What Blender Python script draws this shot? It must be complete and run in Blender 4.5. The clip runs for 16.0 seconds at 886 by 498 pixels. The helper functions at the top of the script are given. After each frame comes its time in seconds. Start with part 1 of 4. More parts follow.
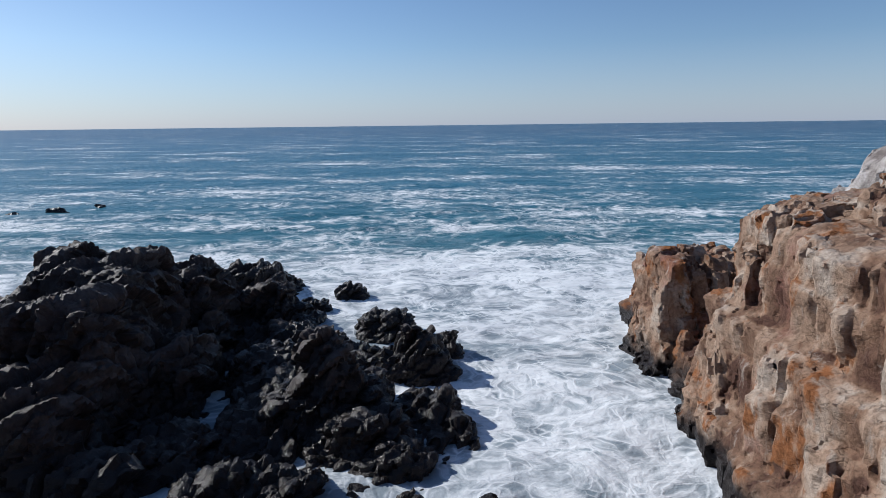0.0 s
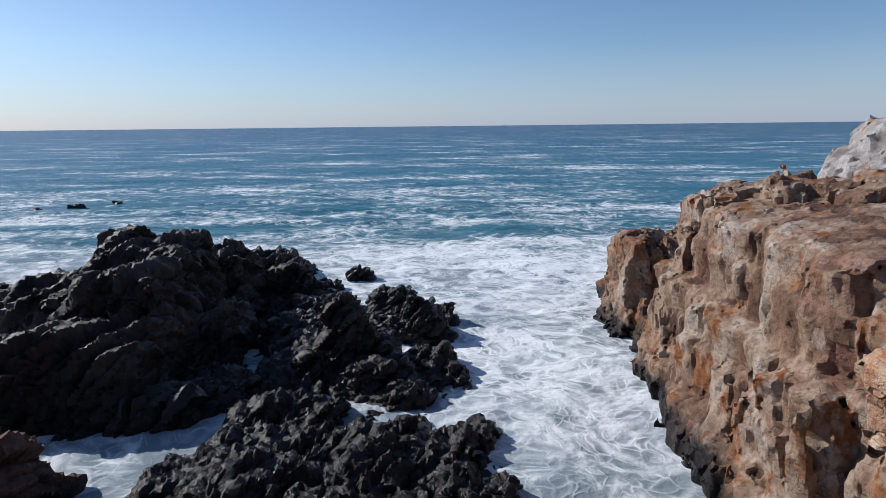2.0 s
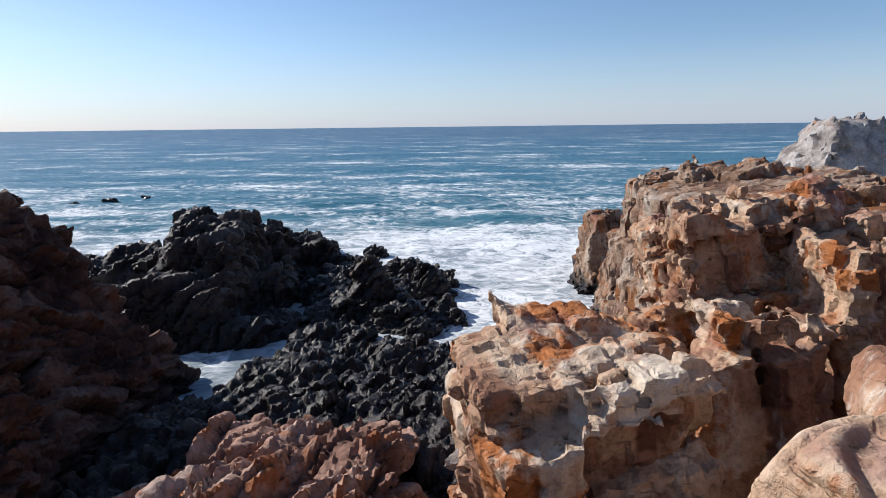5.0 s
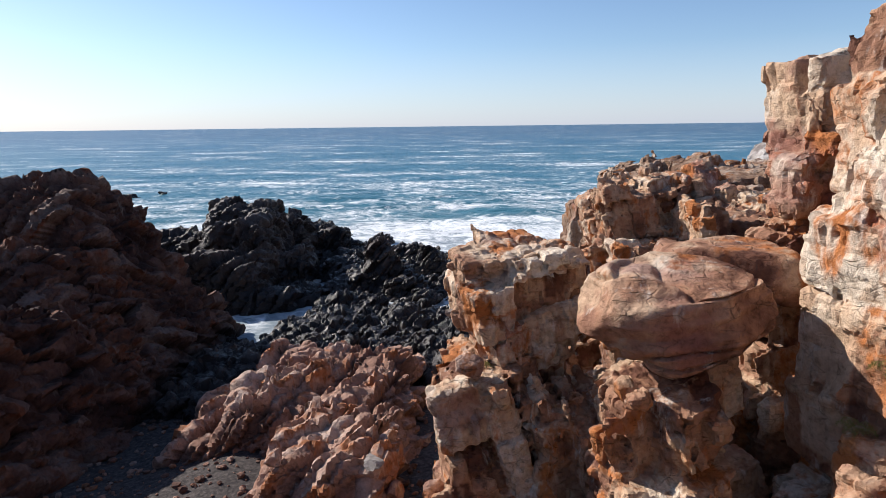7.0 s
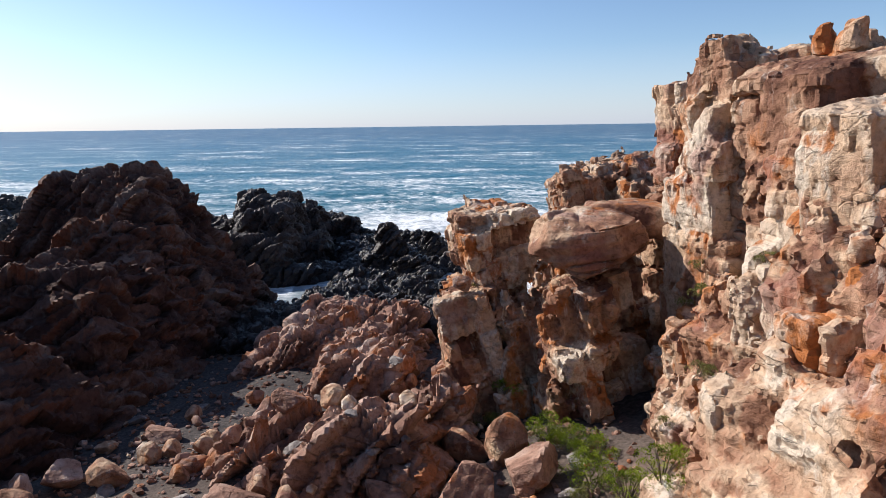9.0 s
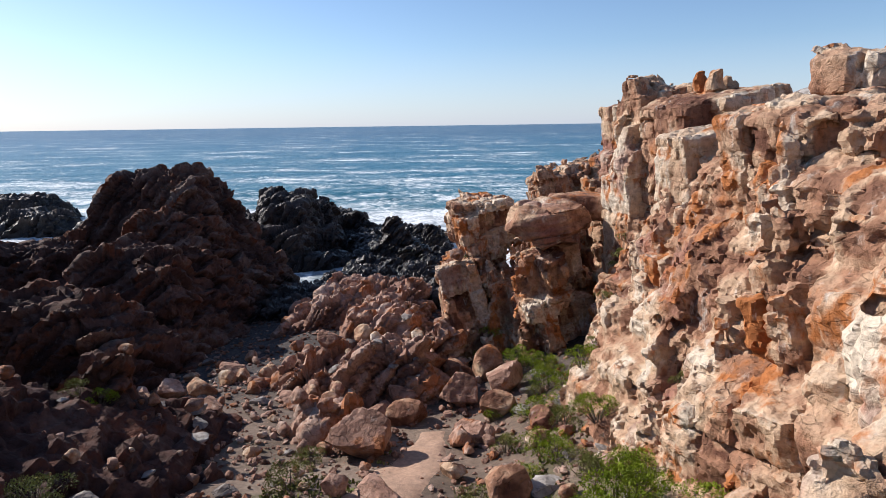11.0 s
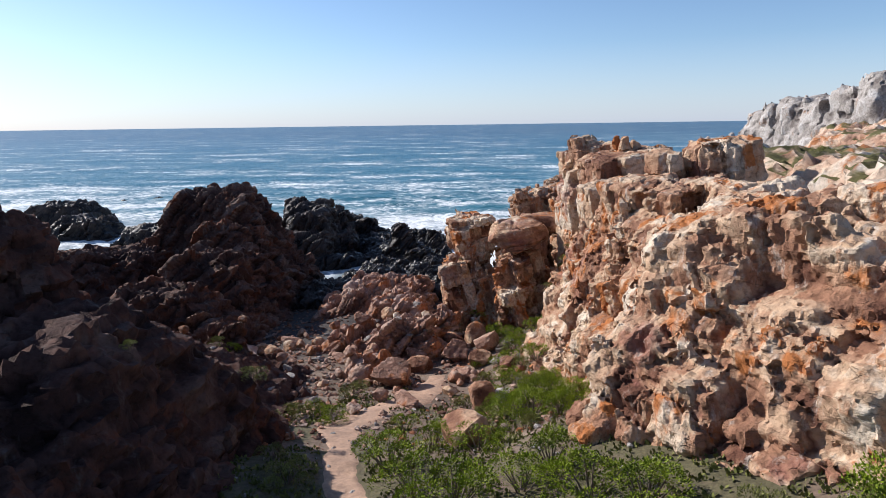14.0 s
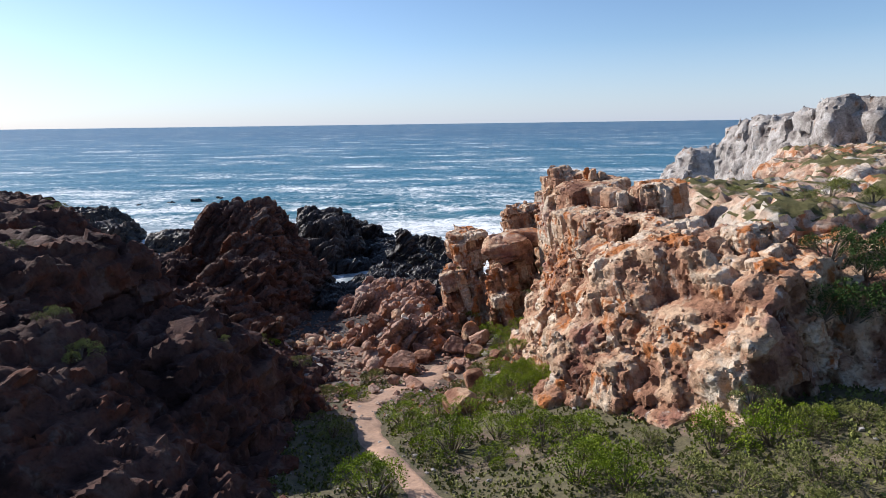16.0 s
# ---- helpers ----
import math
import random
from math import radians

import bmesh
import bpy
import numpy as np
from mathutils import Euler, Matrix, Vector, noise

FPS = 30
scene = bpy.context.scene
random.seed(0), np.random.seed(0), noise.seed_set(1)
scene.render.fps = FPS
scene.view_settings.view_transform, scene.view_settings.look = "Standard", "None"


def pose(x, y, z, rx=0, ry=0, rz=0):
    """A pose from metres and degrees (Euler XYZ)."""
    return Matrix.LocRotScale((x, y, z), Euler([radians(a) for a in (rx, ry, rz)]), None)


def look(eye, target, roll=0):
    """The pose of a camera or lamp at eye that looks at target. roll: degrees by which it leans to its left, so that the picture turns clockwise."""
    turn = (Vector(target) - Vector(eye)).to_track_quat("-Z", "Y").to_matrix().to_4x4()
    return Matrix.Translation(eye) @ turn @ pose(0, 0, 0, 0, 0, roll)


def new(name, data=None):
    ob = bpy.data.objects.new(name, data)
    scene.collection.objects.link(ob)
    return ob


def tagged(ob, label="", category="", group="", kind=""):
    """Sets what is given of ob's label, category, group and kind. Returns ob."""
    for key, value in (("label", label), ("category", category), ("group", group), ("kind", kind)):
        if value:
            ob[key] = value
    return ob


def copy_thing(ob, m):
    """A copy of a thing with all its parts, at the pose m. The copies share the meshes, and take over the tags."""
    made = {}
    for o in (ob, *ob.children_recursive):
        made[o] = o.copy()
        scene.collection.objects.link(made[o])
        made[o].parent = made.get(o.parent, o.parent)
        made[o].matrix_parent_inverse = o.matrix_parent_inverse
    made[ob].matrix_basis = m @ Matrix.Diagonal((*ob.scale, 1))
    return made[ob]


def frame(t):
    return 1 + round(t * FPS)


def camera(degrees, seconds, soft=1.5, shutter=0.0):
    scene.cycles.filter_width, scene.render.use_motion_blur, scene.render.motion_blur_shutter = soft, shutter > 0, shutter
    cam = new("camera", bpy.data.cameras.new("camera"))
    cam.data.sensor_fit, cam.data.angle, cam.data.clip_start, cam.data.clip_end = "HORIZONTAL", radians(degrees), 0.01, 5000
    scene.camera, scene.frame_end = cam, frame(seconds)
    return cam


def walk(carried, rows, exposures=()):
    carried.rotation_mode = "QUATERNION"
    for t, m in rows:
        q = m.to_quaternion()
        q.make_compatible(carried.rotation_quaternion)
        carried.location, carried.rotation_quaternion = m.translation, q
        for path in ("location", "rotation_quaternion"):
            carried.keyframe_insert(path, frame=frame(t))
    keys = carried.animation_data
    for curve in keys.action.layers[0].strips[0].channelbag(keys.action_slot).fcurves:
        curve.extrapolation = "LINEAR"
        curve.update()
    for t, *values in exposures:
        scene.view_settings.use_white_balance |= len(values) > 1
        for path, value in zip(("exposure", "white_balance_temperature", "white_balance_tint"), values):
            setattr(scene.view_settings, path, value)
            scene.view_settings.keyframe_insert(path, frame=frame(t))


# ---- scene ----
cam = camera(72.0, 16.0, soft=0.4)
METRES, EYE, TILT, LEAN, TURN = 28.0, 10.5, -11.47, 0.66, 0.0
DEEP, FINE = 1.676, 0.597
ROWS = [
    (0.0, 0.0, 0.0, 0.0, 0.0, 0.0, -0.0),
    (0.5, -0.0024, -0.0244, -0.007, -0.14, -0.05, -0.04),
    (1.0, -0.0015, -0.0498, -0.0166, -0.13, 0.05, -0.09),
    (1.5, 0.0006, -0.0761, -0.0245, -0.11, 0.05, -0.03),
    (2.0, -0.0001, -0.102, -0.0337, -0.16, 0.13, -0.04),
    (2.5, -0.0021, -0.1295, -0.0421, -0.13, 0.17, -0.03),
    (3.0, -0.0022, -0.1569, -0.0528, -0.1, 0.26, -0.06),
    (3.5, -0.002, -0.1848, -0.0626, -0.05, 0.28, -0.06),
    (4.0, -0.004, -0.2136, -0.0718, -0.07, 0.28, -0.02),
    (6.5, -0.0066, -0.3647, -0.1209, -0.09, 0.12, 0.03),
    (7.0, -0.0069, -0.3963, -0.1316, -0.08, 0.16, 0.06),
    (7.5, -0.0079, -0.4286, -0.1426, -0.1, 0.22, 0.08),
    (8.0, -0.0075, -0.4608, -0.1536, -0.11, 0.2, 0.1),
    (8.5, -0.0079, -0.4932, -0.164, -0.14, 0.16, 0.17),
    (9.0, -0.0088, -0.5255, -0.175, -0.13, 0.13, 0.18),
    (9.5, -0.0095, -0.5574, -0.186, -0.12, 0.09, 0.21),
    (12.0, -0.0082, -0.7151, -0.2041, -0.13, 0.0, 0.2),
    (12.5, -0.0085, -0.7467, -0.2058, -0.13, -0.02, 0.19),
    (13.0, -0.0092, -0.7786, -0.2053, -0.12, -0.04, 0.18),
    (13.5, -0.0095, -0.8109, -0.1984, -0.08, -0.11, 0.2),
    (14.0, -0.0102, -0.8428, -0.1912, -0.1, -0.1, 0.19),
    (14.5, -0.0102, -0.8742, -0.1803, -0.08, -0.19, 0.24),
    (15.0, -0.0105, -0.9047, -0.1726, -0.12, -0.23, 0.26),
    (15.5, -0.011, -0.9347, -0.1662, -0.14, -0.26, 0.23),
    (16.0, -0.0115, -0.9628, -0.165, -0.17, -0.31, 0.19),
]
walk(cam, [(t, pose(0, 0, EYE, TILT, LEAN, TURN) @ pose(METRES * x, METRES * DEEP * y, METRES * z, 90 + FINE * pitch, FINE * roll, FINE * yaw)) for t, x, y, z, yaw, pitch, roll in ROWS], [(0.0, -0.14, 5650, 10), (4.0, 0.07, 5800, 11), (7.0, 0.44, 6100, 12), (16.0, 0.40, 5900, 11)])

# ---- light ----
SUN_LEFT, SUN_UP = 61.0, 32.0   # degrees to the left of straight ahead, and above the horizon
world = bpy.data.worlds.new("sky")
scene.world = world
world.use_nodes = True
wn, wl = world.node_tree.nodes, world.node_tree.links
sky = wn.new("ShaderNodeTexSky")
sky.sky_type, sky.sun_disc = "NISHITA", False
sky.sun_elevation, sky.sun_rotation = radians(SUN_UP), radians(-SUN_LEFT)
sky.air_density, sky.dust_density, sky.ozone_density, sky.altitude = 0.9, 0.45, 2.3, 300
# a thin pale haze that thickens evenly towards the horizon
up = wn.new("ShaderNodeSeparateXYZ")
wl.new(wn.new("ShaderNodeTexCoord").outputs["Generated"], up.inputs[0])
thick = wn.new("ShaderNodeMapRange")
wl.new(up.outputs[2], thick.inputs[0])
for k, value in enumerate((0.0, 0.12, 0.58, 0.0)):
    thick.inputs[1 + k].default_value = value
haze = wn.new("ShaderNodeMix")
haze.data_type = "RGBA"
haze.inputs[7].default_value = (4.7, 5.15, 6.4, 1)
wl.new(thick.outputs[0], haze.inputs[0])
wl.new(sky.outputs[0], haze.inputs[6])
wl.new(haze.outputs[2], wn["Background"].inputs[0])
wn["Background"].inputs[1].default_value = 0.098
sun = new("sun", bpy.data.lights.new("sun", "SUN"))
sun.data.energy, sun.data.angle, sun.data.color = 5.0, radians(0.53), (1.0, 0.91, 0.78)
sun_from = Vector((-math.sin(radians(SUN_LEFT)) * math.cos(radians(SUN_UP)), math.cos(radians(SUN_LEFT)) * math.cos(radians(SUN_UP)), math.sin(radians(SUN_UP))))
sun.matrix_world = look(sun_from * 200, (0, 0, 0))


# ---- number work: noise, cells, surfaces ----
def lattice(i, j, k, seed):
    """A random number from 0 to 1 for each whole-numbered place."""
    h = i.astype(np.uint32) * np.uint32(374761393) + j.astype(np.uint32) * np.uint32(668265263) + k.astype(np.uint32) * np.uint32(2147483647) + np.uint32(seed * 1274126177 & 0xFFFFFFFF)
    h = (h ^ (h >> np.uint32(13))) * np.uint32(1274126177)
    h = (h ^ (h >> np.uint32(16))) * np.uint32(2246822519)
    return ((h ^ (h >> np.uint32(15))) & np.uint32(0xFFFFFF)).astype(np.float32) / np.float32(16777216)


def smooth_noise(p, seed):
    """Value noise from -1 to 1 at the rows of p."""
    base = np.floor(p).astype(np.int32)
    f = (p - base).astype(np.float32)
    f = f * f * (3 - 2 * f)
    out = np.zeros(len(p), np.float32)
    for a in (0, 1):
        wa = f[:, 0] if a else 1 - f[:, 0]
        for b in (0, 1):
            wb = wa * (f[:, 1] if b else 1 - f[:, 1])
            for c in (0, 1):
                out += wb * (f[:, 2] if c else 1 - f[:, 2]) * lattice(base[:, 0] + a, base[:, 1] + b, base[:, 2] + c, seed)
    return out * 2 - 1


def fbm(p, size, octaves, seed, gain=0.5):
    out, amp, total = 0, 1.0, 0
    q = p / size
    for o in range(octaves):
        out = out + amp * smooth_noise(q, seed + o * 17)
        total += amp
        q, amp = q * 2.03 + 5.2, amp * gain
    return out / total


def cells(p, sizes, seed):
    """Jittered cells: the distances to the nearest and second centre, the nearest cell's random number and the slant of its face."""
    q = (p / np.asarray(sizes)).astype(np.float32)
    base = np.floor(q).astype(np.int32)
    first = np.full(len(q), 9, np.float32)
    second, who, tilt = first.copy(), np.zeros(len(q), np.float32), np.zeros(len(q), np.float32)
    for a in (-1, 0, 1):
        for b in (-1, 0, 1):
            for c in (-1, 0, 1):
                i, j, k = base[:, 0] + a, base[:, 1] + b, base[:, 2] + c
                r = lattice(i, j, k, seed)
                dx = i + 0.15 + 0.7 * r - q[:, 0]
                dy = j + 0.15 + 0.7 * (r * 57.31 % 1) - q[:, 1]
                dz = k + 0.15 + 0.7 * (r * 913.7 % 1) - q[:, 2]
                d = dx * dx + dy * dy + dz * dz
                near = d < first
                second = np.where(near, first, np.minimum(second, d))
                who = np.where(near, r * 7919.3 % 1, who)
                tilt = np.where(near, dx * (r * 31.7 % 1 - 0.5) + dy * (r * 171.3 % 1 - 0.5) + dz * (r * 677.1 % 1 - 0.5), tilt)
                first = np.where(near, d, first)
    return np.sqrt(first), np.sqrt(second), who, tilt * sizes[0]


def between(q, a, b, salt):
    """The uneven joint below and above each number in a row of joints."""
    k = np.floor(q).astype(np.int32)
    lower = k + 0.62 * (lattice(k, a, b, salt) - 0.5)
    upper = k + 1 + 0.62 * (lattice(k + 1, a, b, salt) - 0.5)
    k = np.where(q < lower, k - 1, np.where(q >= upper, k + 1, k))
    return k, k + 0.62 * (lattice(k, a, b, salt) - 0.5), k + 1 + 0.62 * (lattice(k + 1, a, b, salt) - 0.5)


def bricks(p, sizes, seed):
    """Squared blocks in uneven beds and joints: the distance to the nearest joint in metres, the block's random number, the slant of its face, and the place in the block from its middle with its half size."""
    zero = np.zeros(len(p), np.int32)
    q = p / np.asarray(sizes)
    bed, lz, uz = between(q[:, 2], zero, zero, seed)
    row, lx, ux = between(q[:, 0], bed // 3, zero, seed + 1)
    joint, ly, uy = between(q[:, 1], bed, row, seed + 2)
    low, high = np.stack([lx, ly, lz], 1) * sizes, np.stack([ux, uy, uz], 1) * sizes
    off, half = p - (low + high) / 2, (high - low) / 2
    d = (half - np.abs(off)).min(1)
    tilt = sum(off[:, k] * (lattice(row, joint, bed, seed + 4 + k) - 0.5) for k in range(3))
    return d, lattice(row, joint, bed, seed + 3), tilt, off, half


def C(x, y, z0, z1, wx, wy, rz=0.0, lx=0.0, ly=0.0, tp=0.85, r=0.3):
    """An upright block: its middle, foot and top heights, half widths at the foot, turn, lean per metre, share of the width left at the top, edge radius."""
    return (x, y, z0, z1, wx, wy, radians(rz), lx, ly, tp, r)


def block_distance(p, spec):
    x, y, z0, z1, wx, wy, rz, lx, ly, tp, r = spec
    up = (p[:, 2] - z0)
    u = p[:, 0] - x - lx * up
    v = p[:, 1] - y - ly * up
    c, s = math.cos(rz), math.sin(rz)
    u, v = c * u + s * v, c * v - s * u
    share = 1 - (1 - tp) * np.clip(up / (z1 - z0), -0.3, 1.1)
    r = min(r, 0.9 * min(wx, wy) * max(tp, 0.3))
    qx, qy = np.abs(u) - np.maximum(wx * share - r, 0.01), np.abs(v) - np.maximum(wy * share - r, 0.01)
    qz = np.abs(p[:, 2] - (z0 + z1) / 2) - (z1 - z0) / 2 + r
    out = np.sqrt(np.maximum(qx, 0) ** 2 + np.maximum(qy, 0) ** 2 + np.maximum(qz, 0) ** 2)
    return out + np.minimum(np.maximum(np.maximum(qx, qy), qz), 0) - r


def net(values, lo, h):
    """The surface where values (a grid of numbers) pass zero: points and four-cornered faces."""
    inside = values < 0
    n = np.array(values.shape)
    corner = [(a, b, c) for a in (0, 1) for b in (0, 1) for c in (0, 1)]
    cut = lambda g, o: g[o[0]:n[0] - 1 + o[0], o[1]:n[1] - 1 + o[1], o[2]:n[2] - 1 + o[2]]
    count = sum(cut(inside, o).astype(np.int8) for o in corner)
    idx = np.argwhere((count > 0) & (count < 8))
    where = np.full(n - 1, -1, np.int64)
    where[tuple(idx.T)] = np.arange(len(idx))
    total, hits = np.zeros((len(idx), 3)), np.zeros(len(idx))
    vals = {o: values[tuple((idx + o).T)] for o in corner}
    for o in corner:
        for axis in range(3):
            if o[axis] == 0:
                e = list(o)
                e[axis] = 1
                va, vb = vals[o], vals[tuple(e)]
                cross = (va < 0) != (vb < 0)
                f = np.where(cross, va / np.where(cross, va - vb, 1), 0)
                point = np.repeat(np.array([o], float), len(idx), 0)
                point[:, axis] = f
                total += point * cross[:, None]
                hits += cross
    verts = (idx + total / hits[:, None]) * h + lo
    quads = []
    for axis in range(3):
        a, b = (axis + 1) % 3, (axis + 2) % 3
        sl0, sl1 = [slice(None)] * 3, [slice(None)] * 3
        sl0[axis], sl1[axis] = slice(0, -1), slice(1, None)
        flip = inside[tuple(sl0)] != inside[tuple(sl1)]
        for other in (a, b):
            edge = [slice(None)] * 3
            edge[other] = 0
            flip[tuple(edge)] = False
            edge[other] = -1
            flip[tuple(edge)] = False
        e = np.argwhere(flip)
        ea, eb = np.eye(3, dtype=int)[a], np.eye(3, dtype=int)[b]
        q = np.stack([where[tuple((e - s).T)] for s in (0 * ea, ea, ea + eb, eb)], 1)
        start = inside[tuple(e.T)]
        quads.append(np.where(start[:, None], q[:, ::-1], q)[:, ::-1])
    quads = np.concatenate(quads)
    return verts, quads[(quads >= 0).all(1)]


def whole(v, q):
    """The largest piece alone, without crumbs that hang in the air."""
    label = np.arange(len(v))
    for _ in range(400):
        least = label[q].min(1)
        after = label.copy()
        for k in range(4):
            np.minimum.at(after, q[:, k], least)
        after = after[after]
        if (after == label).all():
            break
        label = after
    main = np.bincount(label[q[:, 0]]).argmax()
    q = q[label[q[:, 0]] == main]
    used = np.unique(q)
    where = np.zeros(len(v), np.int64)
    where[used] = np.arange(len(used))
    return v[used], where[q]


def finer(v, q):
    """Every face cut into four."""
    e = np.sort(np.stack([q, np.roll(q, -1, 1)], 2).reshape(-1, 2), 1)
    key = e[:, 0] * len(v) + e[:, 1]
    uniq, first, inv = np.unique(key, return_index=True, return_inverse=True)
    mid = (v[e[first, 0]] + v[e[first, 1]]) / 2
    centre = v[q].mean(1)
    n, m = len(v), len(uniq)
    em = n + inv.reshape(-1, 4)
    cm = n + m + np.arange(len(q))
    out = [np.stack([q[:, k], em[:, k], cm, em[:, k - 1]], 1) for k in range(4)]
    return np.concatenate([v, mid, centre]), np.concatenate(out)


def normals(v, q):
    n = np.cross(v[q[:, 2]] - v[q[:, 0]], v[q[:, 3]] - v[q[:, 1]])
    out = np.zeros_like(v)
    for k in range(4):
        for a in range(3):
            out[:, a] += np.bincount(q[:, k], n[:, a], len(v))
    return out / (np.linalg.norm(out, axis=1, keepdims=True) + 1e-9)


def relax(v, q, times):
    for _ in range(times):
        acc, cnt = np.zeros_like(v), np.bincount(q.ravel(), minlength=len(v))[:, None] * 2.0
        for k in range(4):
            for o in (q[:, k - 1], q[:, (k + 1) % 4]):
                for a in range(3):
                    acc[:, a] += np.bincount(q[:, k], v[o, a], len(v))
        v = 0.4 * v + 0.6 * acc / np.maximum(cnt, 1)
    return v


def mesh_of(name, v, q, material, smooth=False, **layers):
    me = bpy.data.meshes.new(name)
    k = q.shape[1]
    me.vertices.add(len(v))
    me.vertices.foreach_set("co", np.ascontiguousarray(v, np.float32).ravel())
    me.loops.add(q.size)
    me.loops.foreach_set("vertex_index", np.ascontiguousarray(q, np.int32).ravel())
    me.polygons.add(len(q))
    me.polygons.foreach_set("loop_start", np.arange(0, q.size, k, dtype=np.int32))
    me.polygons.foreach_set("use_smooth", np.full(len(q), smooth))
    for key, values in layers.items():
        me.attributes.new(key, "FLOAT", "POINT").data.foreach_set("value", np.ascontiguousarray(values, np.float32))
    me.update(calc_edges=True)
    me.validate()
    me.materials.append(material)
    return me


def turned(p, dip, towards):
    """Points in the frame of the rock's beds, which dip by some degrees towards a compass bearing (from +y, clockwise)."""
    a, t = radians(dip), radians(towards)
    m = Matrix.Rotation(a, 3, Vector((math.cos(t), -math.sin(t), 0)))
    return p @ np.array(m)


# dip and bearing of the beds, turn of the joints, size of the blocks, how much of the slope stays within a block, how far blocks stand out, depth of the joints, slant of the faces, waviness
BEDS = {
    "jointed": (16, 80, 0.22, (0.85, 0.95, 1.15), 0.55, 0.36, 0.34, 0.45, 0.10),
    "columned": (13, 84, 0.25, (0.75, 0.85, 2.6), 0.62, 0.36, 0.34, 0.22, 0.10),
    "rugged": (24, 95, 0.36, (0.85, 0.95, 1.1), 0.66, 0.40, 0.40, 0.55, 0.14),
    "massive": (10, 78, 0.2, (1.2, 1.3, 1.5), 0.65, 0.26, 0.32, 0.35, 0.10)}


def bedded(p, style, seed):
    dip, towards, turn, *_, bend = BEDS[style]
    return turned(p, dip, towards) @ np.array(Matrix.Rotation(turn, 3, "Z")) + bend * np.stack([fbm(p, 2.0, 2, seed + k) for k in (1, 2, 3)], 1)


def stepped(p, style, seed):
    """How far each point is shifted and lifted, so that a surface breaks into squared, slanted blocks with open joints."""
    dip, towards, turn, sizes, share, proud, deep, slant, _ = BEDS[style]
    w = bedded(p, style, seed)
    shift, lift = np.zeros_like(w), np.zeros(len(w))
    for k, (scale, keep, out, cut, width) in enumerate([(1.0, share, proud, deep, 0.075), (0.46, 0.6, 0.4 * proud, 0.42 * deep, 0.05)]):
        d, who, lean, off, half = bricks(w, tuple(scale * s for s in sizes), seed + 9 * k)
        inner = np.maximum(half - 0.1, 0.5 * half)
        a = np.abs(off)
        held = np.where(a < inner, keep * a, keep * inner + (a - inner) / (half - inner) * (half - keep * inner))
        shift += np.sign(off) * (held - a) * (0.75 if k else 1.0)
        gape = np.clip(0.55 + 2.0 * fbm(p, 1.6, 2, seed + 30 + k), 0.1, 1)
        lift += -out * (who - 0.5) - slant * lean + cut * gape * np.exp(-(d / width) ** 2)
    m = np.array(Matrix.Rotation(turn, 3, "Z"))
    shift = shift @ m.T
    a, t = radians(dip), radians(towards)
    back = np.array(Matrix.Rotation(a, 3, Vector((math.cos(t), -math.sin(t), 0)))).T
    return shift @ back, lift


